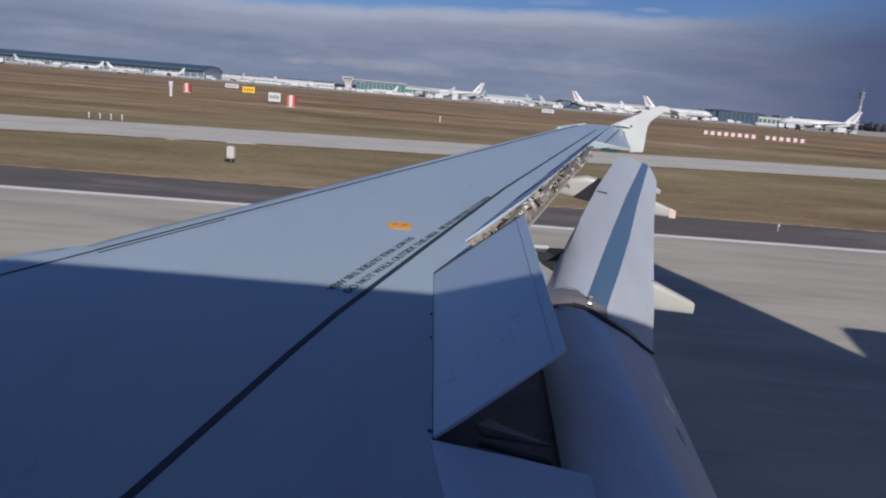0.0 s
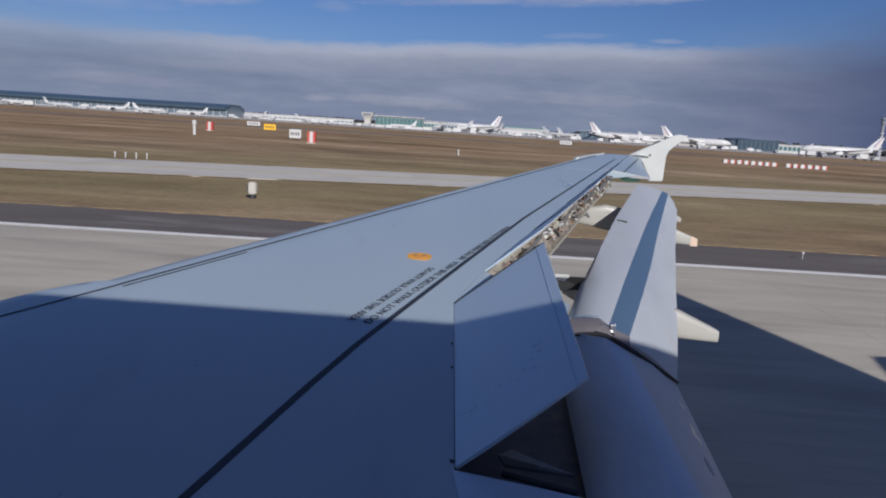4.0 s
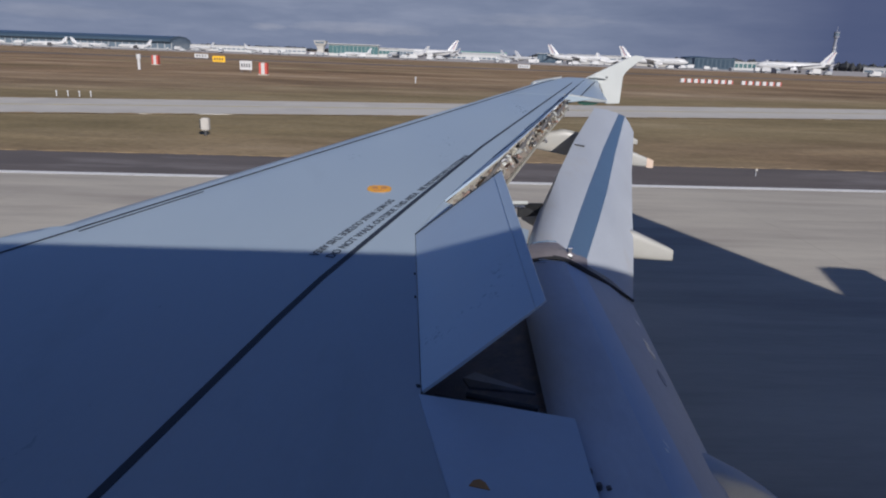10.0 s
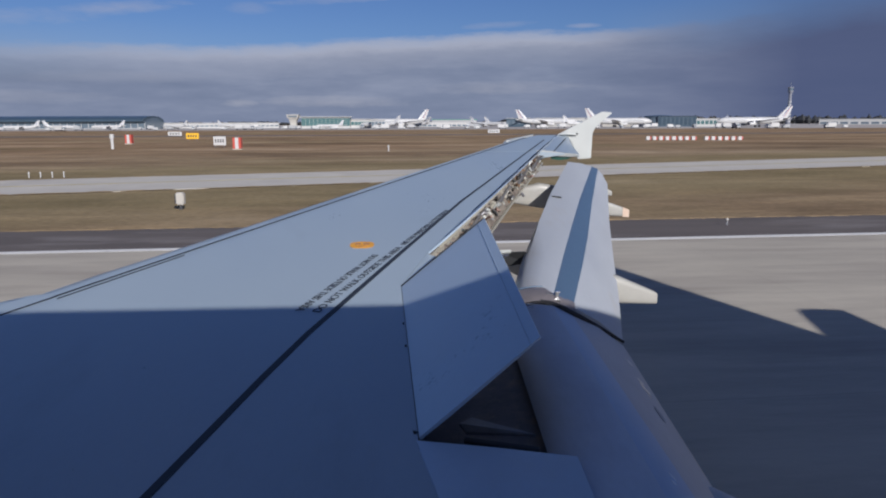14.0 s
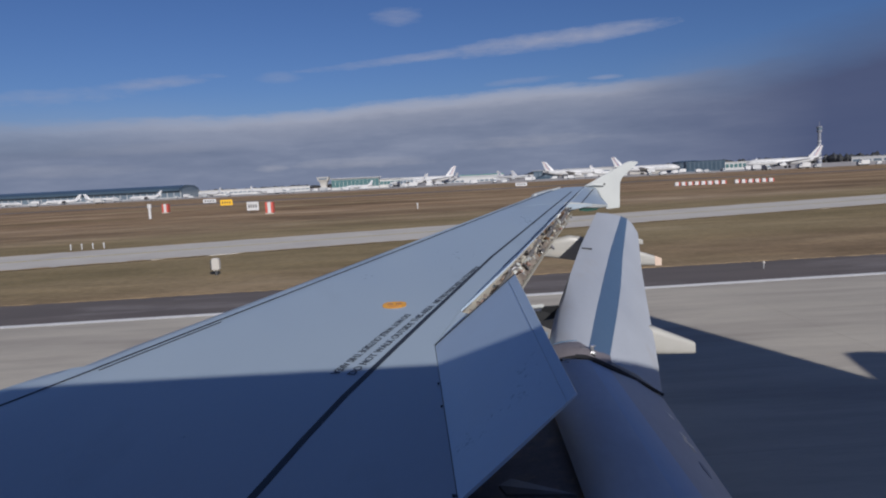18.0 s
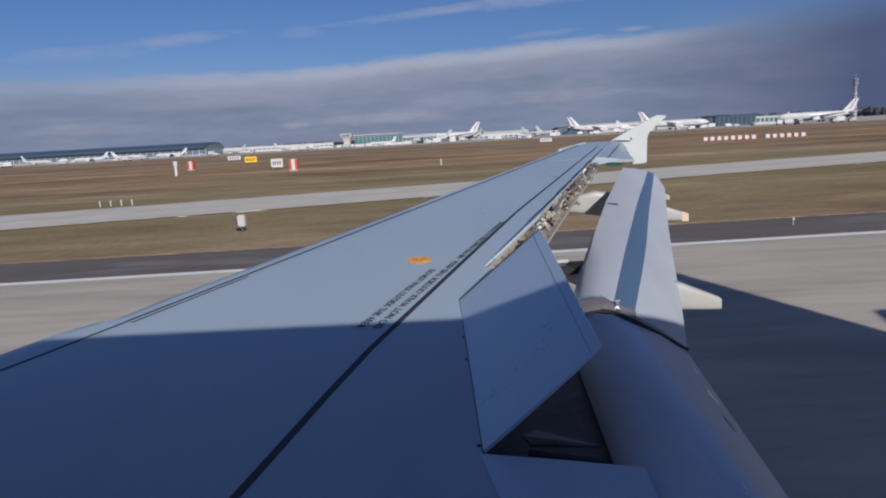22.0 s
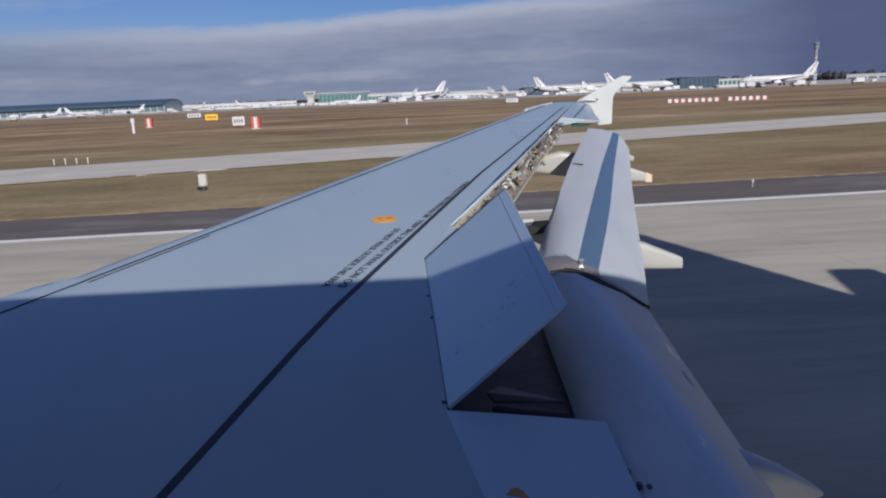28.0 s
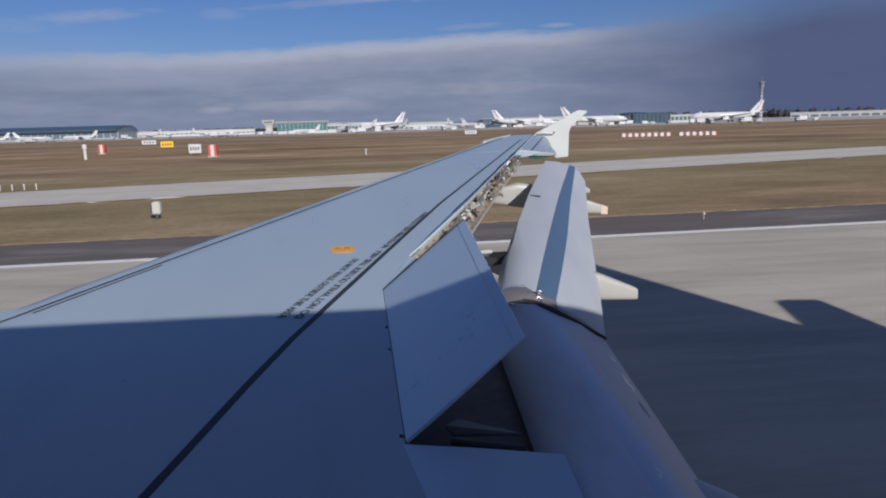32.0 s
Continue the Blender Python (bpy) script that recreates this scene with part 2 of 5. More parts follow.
FLAP = material("flap_paint", (0.43, 0.455, 0.49), 0.42, vary=0.10, scale=2.0, fine=40, bump=0.01, stretch=(1, 0.3, 1), stains=(0.39, 0.375, 0.355), stain_scale=2.5, stain_at=(0.58, 0.85))
# inboard flap: sky light in the nose and band colours, bounce light in the tail's
FLAP_FRONT_SKY = material("sky_tinted_flap_nose_paint", (0.58, 0.62, 0.69), 0.50, vary=0.10, scale=1.6, fine=30, bump=0.006, stretch=(1, 0.4, 1), stains=(0.42, 0.45, 0.52), stain_scale=1.2, stain_at=(0.46, 0.80))
FLAP_REAR_LIT = material("brightened_flap_tail_paint", (0.55, 0.545, 0.555), 0.5, vary=0.12, scale=2.0, fine=40, bump=0.01, stretch=(1, 0.3, 1), stains=(0.43, 0.41, 0.39), stain_scale=2.5, stain_at=(0.55, 0.85))
FLAP_SKY_BAND = material("sky_reflection_band_paint", (0.49, 0.56, 0.68), 0.42, vary=0.08, scale=2.0, fine=40, bump=0.008, stretch=(1, 0.3, 1))
SEAM_METAL = material("brownish_seam_metal", (0.235, 0.215, 0.225), 0.42, metal=0.4, vary=0.2, scale=6, fine=50, bump=0.02)
# blue of the shaded strip along the flap, painted on as a band
FLAP_SHADE_BLUE = material("flap_shade_blue", (0.080, 0.130, 0.205), 0.35, vary=0.08, scale=2.0, fine=40, bump=0.01, stretch=(1, 0.3, 1))
CREAM = material("cream_primer", (0.40, 0.385, 0.335), 0.5, vary=0.12, scale=4, fine=50, stains=(0.28, 0.24, 0.18), stain_scale=5.0, stain_at=(0.55, 0.8))
FAIRING = material("off_white_fairing_paint", (0.375, 0.37, 0.345), 0.4, vary=0.06, scale=3, fine=40, bump=0.01, stains=(0.42, 0.39, 0.33), stain_scale=3.0, stain_at=(0.58, 0.85))
WHITE = material("white_paint", (0.50, 0.52, 0.505), 0.4, vary=0.05, scale=2, fine=30, bump=0.01)
WHITE_FAR = material("white_aircraft_paint", (0.56, 0.56, 0.555), 0.4, vary=0.04, scale=0.3, fine=3, bump=0)
BARE = material("bare_worn_metal", (0.42, 0.43, 0.45), 0.28, metal=0.9, vary=0.2, scale=5, fine=60, bump=0.03)
DULL = material("dull_worn_metal", (0.20, 0.20, 0.215), 0.5, metal=0.35, vary=0.25, scale=6, fine=60, bump=0.03)
STEEL = material("polished_steel", (0.75, 0.75, 0.76), 0.18, metal=1.0, vary=0.08, scale=8, fine=80, bump=0.01)
SEAL = material("black_sealant", (0.022, 0.028, 0.04), 0.6, vary=0.25, scale=6, fine=50, bump=0.05)
GAPMAT = material("dark_gap", (0.05, 0.052, 0.056), 0.7, vary=0.2, scale=8, fine=50)
INK = material("dark_stencil_paint", (0.05, 0.062, 0.085), 0.6, vary=0.3, scale=20, fine=90, bump=0)
AMBER = material("amber_marking_paint", (0.75, 0.36, 0.03), 0.5, vary=0.15, scale=20, fine=90, bump=0)
RUST = material("brown_hydraulic_fitting", (0.24, 0.15, 0.09), 0.5, metal=0.3, vary=0.3, scale=20, fine=90)
# primer darkened to carry the shade inside the spoiler bays
BAY_SHADE = material("bay_shade_primer", (0.15, 0.135, 0.14), 0.6, vary=0.3, scale=6, fine=40, bump=0.03, stains=(0.26, 0.22, 0.17), stain_scale=7.0, stain_at=(0.5, 0.75))
BAY_WEB = material("blotchy_spar_primer", (0.22, 0.195, 0.17), 0.55, vary=0.2, scale=5, fine=40, bump=0.03, stains=(0.10, 0.08, 0.075), stain_scale=9.0, stain_at=(0.46, 0.66))
MAUVE = material("worn_pink_brown_fitting", (0.30, 0.20, 0.17), 0.5, vary=0.3, scale=20, fine=90)
# bright metal for the glints laid on the inboard flap
GLINT = material("sun_glint_metal", (0.90, 0.89, 0.86), 0.32, metal=0.85, vary=0.12, scale=20, fine=120, bump=0.02)
CAP = material("pale_orange_paint", (0.60, 0.46, 0.36), 0.6, vary=0.15, scale=4, fine=40)
ORANGE = material("faded_orange_paint", (0.50, 0.24, 0.07), 0.5, vary=0.2, scale=20, fine=90, bump=0)
SMUDGE = material("darker_smudge_paint", (0.34, 0.355, 0.39), 0.55, vary=0.3, scale=8, fine=60, bump=0.01)
GREEN = material("green_primer", (0.05, 0.13, 0.10), 0.5, vary=0.2, scale=6, fine=60)
RUBBER = material("black_rubber", (0.025, 0.025, 0.028), 0.7, vary=0.2, scale=10, fine=60)
CONCRETE = material("runway_concrete", (0.465, 0.425, 0.350), 0.85, vary=0.12, scale=0.7, fine=14, bump=0.12, stretch=(0.18, 1, 1), stains=(0.31, 0.275, 0.235), stain_scale=0.45, stain_at=(0.44, 0.70), random_piece=0.02, world=True)
JOINT = material("joint_filler", (0.47, 0.42, 0.335), 0.9, vary=0.15, scale=2, fine=40)
TAXI = material("taxiway_concrete", (0.54, 0.51, 0.45), 0.85, vary=0.10, scale=0.4, fine=20, bump=0.1, stains=(0.44, 0.41, 0.37), stain_scale=0.15, stain_at=(0.5, 0.8))
ASPHALT = material("shoulder_asphalt", (0.115, 0.098, 0.090), 0.9, vary=0.2, scale=0.7, fine=30, bump=0.2, stretch=(0.25, 1, 1), stains=(0.21, 0.19, 0.18), stain_scale=0.5, stain_at=(0.52, 0.72))
PAINT_LINE = material("white_runway_paint", (0.72, 0.71, 0.68), 0.7, vary=0.1, scale=2, fine=40, stains=(0.5, 0.48, 0.45), stain_scale=1.5)
YELLOW_LINE = material("yellow_taxi_paint", (0.42, 0.34, 0.12), 0.7, vary=0.15, scale=2, fine=40)


def grass_material():
    """Dry winter turf: straw, brown and dull green in patches, with a tufted grain."""
    m = bpy.data.materials.new("dry_winter_grass")
    m.use_nodes = True
    t = m.node_tree
    b = t.nodes["Principled BSDF"]
    geo = t.nodes.new("ShaderNodeNewGeometry")

    def turf(scale, detail, stretch, rough=0.6):
        mp = t.nodes.new("ShaderNodeMapping")
        mp.inputs["Scale"].default_value = stretch
        t.links.new(geo.outputs["Position"], mp.inputs[0])
        n = node(t, "ShaderNodeTexNoise", Scale=scale, Detail=detail, Roughness=rough)
        t.links.new(mp.outputs[0], n.inputs["Vector"])
        return n.outputs[0]

    def ramp(value, stops):
        r = t.nodes.new("ShaderNodeValToRGB")
        t.links.new(value, r.inputs[0])
        while len(r.color_ramp.elements) < len(stops):
            r.color_ramp.elements.new(0.5)
        for el, (p, c) in zip(r.color_ramp.elements, stops):
            el.position, el.color = p, (*c, 1)
        return r.outputs[0]

    def mix(fac, a, b, kind="MIX"):
        n = t.nodes.new("ShaderNodeMix")
        n.data_type, n.blend_type = "RGBA", kind
        for socket, v in (("Factor", fac), ("A", a), ("B", b)):
            if isinstance(v, float):
                n.inputs[socket].default_value = v
            else:
                t.links.new(v, n.inputs[socket])
        return n.outputs["Result"]

    patches = ramp(turf(0.055, 9, (0.35, 1, 1), 0.62), [(0.33, (0.165, 0.116, 0.068)), (0.45, (0.262, 0.189, 0.113)), (0.57, (0.338, 0.250, 0.154)), (0.68, (0.45, 0.36, 0.24))])
    green = ramp(turf(0.021, 6, (0.45, 1, 1)), [(0.50, (0, 0, 0)), (0.66, (0.55, 0.55, 0.55))])
    dull = ramp(turf(0.4, 5, (0.5, 1, 1)), [(0.3, (0.17, 0.155, 0.066)), (0.7, (0.29, 0.25, 0.12))])
    place_xy = t.nodes.new("ShaderNodeSeparateXYZ")
    t.links.new(geo.outputs["Position"], place_xy.inputs[0])

    def sums(op, a, b):
        n = t.nodes.new("ShaderNodeMath")
        n.operation = op
        for i, v in enumerate((a, b)):
            if isinstance(v, float):
                n.inputs[i].default_value = v
            else:
                t.links.new(v, n.inputs[i])
        return n.outputs[0]

    # mown verges beside the exit taxiway are greener, the far field is redder
    across = sums("SUBTRACT", sums("SUBTRACT", place_xy.outputs[1], sums("MULTIPLY", place_xy.outputs[0], 0.30)), 59.5)
    across = sums("ADD", across, sums("MULTIPLY", turf(0.06, 3, (0.3, 1, 1)), 16.0))
    verge = ramp(sums("DIVIDE", sums("ABSOLUTE", sums("SUBTRACT", across, 8.0), 0.0), 100.0), [(0.17, (0.42, 0.42, 0.42)), (0.29, (0, 0, 0))])
    field = ramp(sums("DIVIDE", across, 400.0), [(0.10, (1, 1, 1)), (0.22, (1.0, 0.94, 0.90))])
    green = mix(1.0, green, verge, "LIGHTEN")
    clumps = ramp(turf(0.33, 5, (0.4, 1, 1), 0.65), [(0.34, (0.80, 0.79, 0.76)), (0.5, (1, 1, 1)), (0.66, (1.22, 1.20, 1.15))])
    patches = mix(1.0, mix(1.0, patches, field, "MULTIPLY"), clumps, "MULTIPLY")
    grain = turf(3.2, 6, (0.7, 1, 1), 0.7)
    shade = ramp(grain, [(0.30, (0.78, 0.78, 0.78)), (0.70, (1.2, 1.2, 1.2))])
    t.links.new(mix(1.0, mix(green, patches, dull), shade, "MULTIPLY"), b.inputs["Base Color"])
    b.inputs["Roughness"].default_value = 0.95
    b.inputs["Specular IOR Level"].default_value = 0.1
    bp = node(t, "ShaderNodeBump", Strength=0.3, Distance=0.05)
    t.links.new(grain, bp.inputs["Height"])
    t.links.new(bp.outputs[0], b.inputs["Normal"])
    return m


GRASS = grass_material()
TUFT = material("dry_grass_fringe", (0.315, 0.232, 0.135), 0.95, vary=0.25, scale=0.4, fine=8, bump=0.2, spec=0.1, world=True, island=0.16)
APRON = material("apron_concrete", (0.41, 0.38, 0.35), 0.9, vary=0.15, scale=0.02, fine=0.8, bump=0)
ROOF_BLUE = material("dark_blue_grey_roof", (0.065, 0.10, 0.135), 0.35, metal=0.2, vary=0.1, scale=0.1, fine=2, bump=0)
GLASS_DARK = material("blue_grey_glazing", (0.13, 0.17, 0.21), 0.15, vary=0.15, scale=0.2, fine=2, bump=0)
GLASS_GREEN = material("green_glazing", (0.09, 0.17, 0.175), 0.15, vary=0.15, scale=0.2, fine=2, bump=0)
WALL_WHITE = material("white_cladding", (0.50, 0.50, 0.49), 0.6, vary=0.05, scale=0.2, fine=3, bump=0)
WALL_GREY = material("grey_cladding", (0.38, 0.39, 0.40), 0.6, vary=0.08, scale=0.2, fine=3, bump=0)
WALL_SAND = material("pale_stone_cladding", (0.48, 0.46, 0.42), 0.7, vary=0.06, scale=0.2, fine=3, bump=0)
# distance haze is mixed into the tower's blue-grey
CONC_DARK = material("hazy_tower_concrete", (0.22, 0.23, 0.27), 0.8, vary=0.1, scale=0.2, fine=3, bump=0)
SIGN_RED = material("red_marker_paint", (0.50, 0.085, 0.06), 0.5, vary=0.1, scale=3, fine=20, bump=0)
SIGN_YELLOW = material("yellow_sign_face", (0.80, 0.47, 0.02), 0.5, vary=0.08, scale=3, fine=20, bump=0)
BLUE_PAINT = material("blue_tail_paint", (0.05, 0.09, 0.28), 0.4, vary=0.08, scale=1, fine=8, bump=0)
RED_PAINT = material("red_tail_paint", (0.42, 0.14, 0.14), 0.4, vary=0.08, scale=1, fine=8, bump=0)
GREEN_PAINT = material("green_stripe_paint", (0.05, 0.30, 0.20), 0.4, vary=0.08, scale=1, fine=8, bump=0)
TREES = material("bare_winter_woods", (0.055, 0.058, 0.062), 0.95, vary=0.35, scale=0.05, fine=0.6, bump=0, spec=0.1)


# ---- building tools ----
def mesh_from(name, verts, faces, mat, smooth=False):
    me = bpy.data.meshes.new(name)
    me.from_pydata([tuple(v) for v in verts], [], faces)
    bm = bmesh.new()
    bm.from_mesh(me)
    bmesh.ops.recalc_face_normals(bm, faces=bm.faces)
    bm.to_mesh(me)
    bm.free()
    for m in (mat if isinstance(mat, (list, tuple)) else [mat]):
        me.materials.append(m)
    if smooth:
        me.shade_smooth()
        me.set_sharp_from_angle(angle=radians(38))
    return me


def part(name, data, parent, label=""):
    ob = new(name, data)
    ob.parent = parent
    if parent is not None and parent.type == "EMPTY":
        ob.matrix_parent_inverse = Matrix.Translation(-parent.location)
    return tagged(ob, label)


def thing(name, at, label, category, group="", kind=""):
    ob = new(name)
    ob.location = at
    ob.empty_display_size = 0.3
    return tagged(ob, label, category, group, kind)


def loft(name, sections, mat, closed=True, caps=True, smooth=True):
    """A skin over sections of equally many points."""
    n = len(sections[0])
    verts = [p for s in sections for p in s]
    faces = []
    for i in range(len(sections) - 1):
        for j in range(n if closed else n - 1):
            k = (j + 1) % n
            faces.append((i * n + j, i * n + k, (i + 1) * n + k, (i + 1) * n + j))
    if caps:
        faces += [tuple(range(n)), tuple(range((len(sections) - 1) * n, len(sections) * n))]
    return mesh_from(name, verts, faces, mat, smooth)


def slab(name, outline, down, mat, bevel=0.0):
    """A plate: an outline of points, given thickness along the vector down."""
    n = len(outline)
    down = Vector(down)
    top = [Vector(p) for p in outline]
    verts = top + [p + down for p in top]
    faces = [tuple(range(n)), tuple(range(n, 2 * n))] + [(i, (i + 1) % n, n + (i + 1) % n, n + i) for i in range(n)]
    me = mesh_from(name, verts, faces, mat)
    if bevel:
        bm = bmesh.new()
        bm.from_mesh(me)
        bmesh.ops.bevel(bm, geom=list(bm.edges), offset=bevel, segments=2, affect="EDGES")
        bm.to_mesh(me)
        bm.free()
    return me


def box(name, lo, hi, mat, bevel=0.0):
    (a, b, c), (d, e, f) = lo, hi
    return slab(name, [(a, b, f), (d, b, f), (d, e, f), (a, e, f)], (0, 0, c - f), mat, bevel)


def tube(name, points, radius, mat, sides=10):
    """A round bar through points; radius is one number or one for each point."""
    points = [Vector(p) for p in points]
    radii = radius if isinstance(radius, (list, tuple)) else [radius] * len(points)
    secs = []
    for i, p in enumerate(points):
        d = (points[min(i + 1, len(points) - 1)] - points[max(i - 1, 0)]).normalized()
        a = d.orthogonal().normalized() if abs(d.z) > 0.9 else d.cross(Vector((0, 0, 1))).normalized()
        b = d.cross(a)
        secs.append([p + radii[i] * (math.cos(q) * a + math.sin(q) * b) for q in (2 * math.pi * k / sides for k in range(sides))])
    return loft(name, secs, mat)


def joined(name, meshes):
    """Several meshes as one."""
    verts, faces, mats, which = [], [], [], []
    for me in meshes:
        base = len(verts)
        verts += [tuple(v.co) for v in me.vertices]
        for p in me.polygons:
            faces.append(tuple(base + v for v in p.vertices))
            m = me.materials[p.material_index]
            if m not in mats:
                mats.append(m)
            which.append(mats.index(m))
    out = bpy.data.meshes.new(name)
    out.from_pydata(verts, [], faces)
    for m in mats:
        out.materials.append(m)
    out.polygons.foreach_set("material_index", which)
    for me in meshes:
        bpy.data.meshes.remove(me)
    return out


def rounded(points, n=5):
    """More points along a smooth line through the given ones."""
    p = [Vector(q) for q in points]
    p = [2 * p[0] - p[1]] + p + [2 * p[-1] - p[-2]]
    out = []
    for i in range(1, len(p) - 2):
        for k in range(n):
            t = k / n
            out.append(0.5 * (2 * p[i] + (p[i + 1] - p[i - 1]) * t + (2 * p[i - 1] - 5 * p[i] + 4 * p[i + 1] - p[i + 2]) * t ** 2 + (3 * p[i] - p[i - 1] - 3 * p[i + 1] + p[i + 2]) * t ** 3))
    return out + [p[-2]]


def lerp(points, y):
    """The value at y on a line through (y, value) points."""
    for (a, u), (b, v) in zip(points, points[1:]):
        if y <= b or (b, v) == points[-1]:
            return u + (v - u) * (y - a) / (b - a)


# ---- ground ----
def lane(u, v, z=0.0):
    """A place on the airfield: u along the runway (aft), v away from the aircraft; the aircraft is crabbed by three degrees."""
    return (u, v + 0.05 * u, z)


def strip(name, u0, u1, v0, v1, z, mat, thick=0.02):
    return slab(name, [lane(u0, v0, z), lane(u1, v0, z), lane(u1, v1, z), lane(u0, v1, z)], (0, 0, -thick), mat)


def ground_sheet():
    xs = [-4500, -2000, -900, -400, -200, -100, -50, 0, 50, 100, 200, 400, 900, 2000, 4500]
    verts = [(x, y, -0.05) for y in xs for x in xs]
    n = len(xs)
    faces = [(j * n + i, j * n + i + 1, (j + 1) * n + i + 1, (j + 1) * n + i) for j in range(n - 1) for i in range(n - 1)]
    return mesh_from("ground", verts, faces, GRASS)


tagged(new("ground", ground_sheet()), "dry brown winter grass of the airfield, reaching the horizon", "ground", kind="structure")

runway = tagged(new("runway", strip("runway", -900, 900, -29, 24.95, -0.02, JOINT, 0.1)), "pale worn concrete runway with tyre stains and joints", "runway", kind="structure")
tagged(new("pavement_shoulder", strip("pavement_shoulder", -900, 900, 25.4, 30.4, -0.012, ASPHALT, 0.1)), "dark asphalt runway shoulder beside the grass", "shoulder", kind="structure")
tagged(new("runway_edge_line", strip("runway_edge_line", -900, 900, 24.95, 25.4, 0.004, PAINT_LINE, 0.1)), "worn white painted runway edge line", "line", kind="structure")


def taxi(u0, u1, w0, w1, z, mat):
    """A length of the slanting exit taxiway, w0 to w1 across it."""
    f = lambda u, w: (u, 59.5 + 0.30 * u + w, z)
    return slab("taxiway", [f(u0, w0), f(u1, w0), f(u1, w1), f(u0, w1)], (0, 0, -0.1), mat)


taxiway = tagged(new("taxiway", taxi(-62, 420, -6.5, 7.5, -0.02, TAXI)), "pale concrete exit taxiway slanting away through the grass", "taxiway", kind="structure")
tagged(new("taxiway_line", taxi(-62, 420, 0.4, 0.75, -0.012, YELLOW_LINE)), "faded yellow taxiway centre line", "line", kind="structure")
tagged(new("parallel_taxiway", slab("parallel_taxiway", [(-1200, 205, -0.03), (1200, 300, -0.03), (1200, 318, -0.03), (-1200, 223, -0.03)], (0, 0, -0.1), ASPHALT)), "dark asphalt taxiway far across the grass", "taxiway", kind="structure")
tagged(new("apron", slab("apron", [(-1600, 470, -0.02), (1600, 470, -0.02), (1600, 1500, -0.02), (-1600, 1500, -0.02)], (0, 0, -0.1), APRON)), "grey concrete apron in front of the terminals", "apron", kind="structure")

# ---- the aircraft that carries the camera ----
airliner = thing("airliner", (0, -1.75, 0), "white twin-jet airliner with a grey wing, spoilers raised and flaps lowered", "airliner")

LEADING = [(0.2, -5.6), (2.0, -4.45), (4.5, -3.07), (15.0, 2.49), (15.7, 3.05)]
HINGE_IN = [(0.2, 0.145), (5.15, -0.02)]
HINGE_OUT = [(6.03, 0.21), (13.0, 2.58)]


def deck(y):
    """The height of the wing's upper skin."""
    return 2.70 + 0.0893 * y


def rear(y):
    """Where the fixed upper skin ends towards the rear."""
    if y <= 5.15:
        return lerp(HINGE_IN, y)
    if y <= 6.03:
        return lerp([(5.15, -0.02), (6.03, 0.21)], y)
    return lerp(HINGE_OUT, y)


def skin(y, x):
    """The upper skin at x: flat over the box, falling off gently to the front."""
    f = lerp(LEADING, y)
    s = (x - f) / (rear(y) - f)
    return deck(y) - 0.035 * max(0.0, 0.16 - s) ** 2 / 0.0256


def wing_section(y, back=None):
    f, b = lerp(LEADING, y), rear(y) if back is None else back
    c = b - f
    depth = max(0.16, 0.125 * c)
    upper = []
    for k in range(15):
        x = b - c * k / 14 * 0.985
        upper.append((x, y, skin(y, x)))
    x0, _, z0 = upper[-1]
    nose = [(f - 0.06, y, z0 - 0.05), (f - 0.13, y, z0 - 0.14), (f - 0.11, y, z0 - 0.25 * min(1, depth / 0.3)), (f + 0.1, y, deck(y) - 0.55 * depth - 0.12)]
    lower = [(f + c * q, y, deck(y) - depth * w) for q, w in ((0.2, 0.95), (0.45, 1.05), (0.75, 0.9))]
    return upper + nose + lower + [(b, y, deck(y) - 0.20 if y > 2 else deck(y) - 0.35)]


stations = [0.0, 1.2, 2.4, 3.6, 4.5, 5.15, 6.03, 7, 8, 9.2, 10.4, 11.4, 12.88]
wing = part("wing_box", loft("wing_box", [wing_section(y) for y in stations], WING), airliner, "grey painted upper wing skin with panel joints")
outer = []
for y, back, skew in ((12.9, 3.22, 0.60), (13.3, 3.32, 0.35), (13.9, 3.44, 0.08), (14.6, 3.57, 0), (15.3, 3.71, 0), (15.62, 3.775, 0)):
    pts = []
    for x, yy, z in wing_section(y, back):
        h = max(0.0, x - rear(y))
        pts.append((x, yy - skew * h, z - 0.05 * (h / (back - rear(y))) ** 1.6))
    for k, low in ((-2, 0.10), (-1, 0.045)):
        pts[k] = (pts[k][0], pts[k][1], deck(y) - low - (0.05 if k == -1 else 0))
    outer.append(pts)
part("outer_wing", loft("outer_wing", outer, WING), airliner, "grey outer wing skin in front of the aileron")


def ribbon(name, centre, width, mat, lift=0.004, thick=0.004):
    """A painted or sealed line on the wing through (x, y) points."""
    top = []
    for i, (x, y) in enumerate(centre):
        (xa, ya), (xb, yb) = centre[max(0, i - 1)], centre[min(len(centre) - 1, i + 1)]
        d = Vector((xb - xa, yb - ya)).normalized()
        w = width if not isinstance(width, (list, tuple)) else width[i]
        for s in (-1, 1):
            px, py = x + s * w / 2 * d.y, y - s * w / 2 * d.x
            top.append((px, py, skin(py, px) + lift))
    verts = top + [(x, y, z - thick) for x, y, z in top]
    n, m = len(centre), len(top)
    faces = []
    for i in range(n - 1):
        a, b, c, d = 2 * i, 2 * i + 1, 2 * i + 3, 2 * i + 2
        faces += [(a, b, c, d), (m + a, m + d, m + c, m + b), (a, d, m + d, m + a), (b, m + b, m + c, c)]
    faces += [(0, m, m + 1, 1), (m - 2, m - 1, 2 * m - 1, 2 * m - 2)]
    return mesh_from(name, verts, faces, mat)


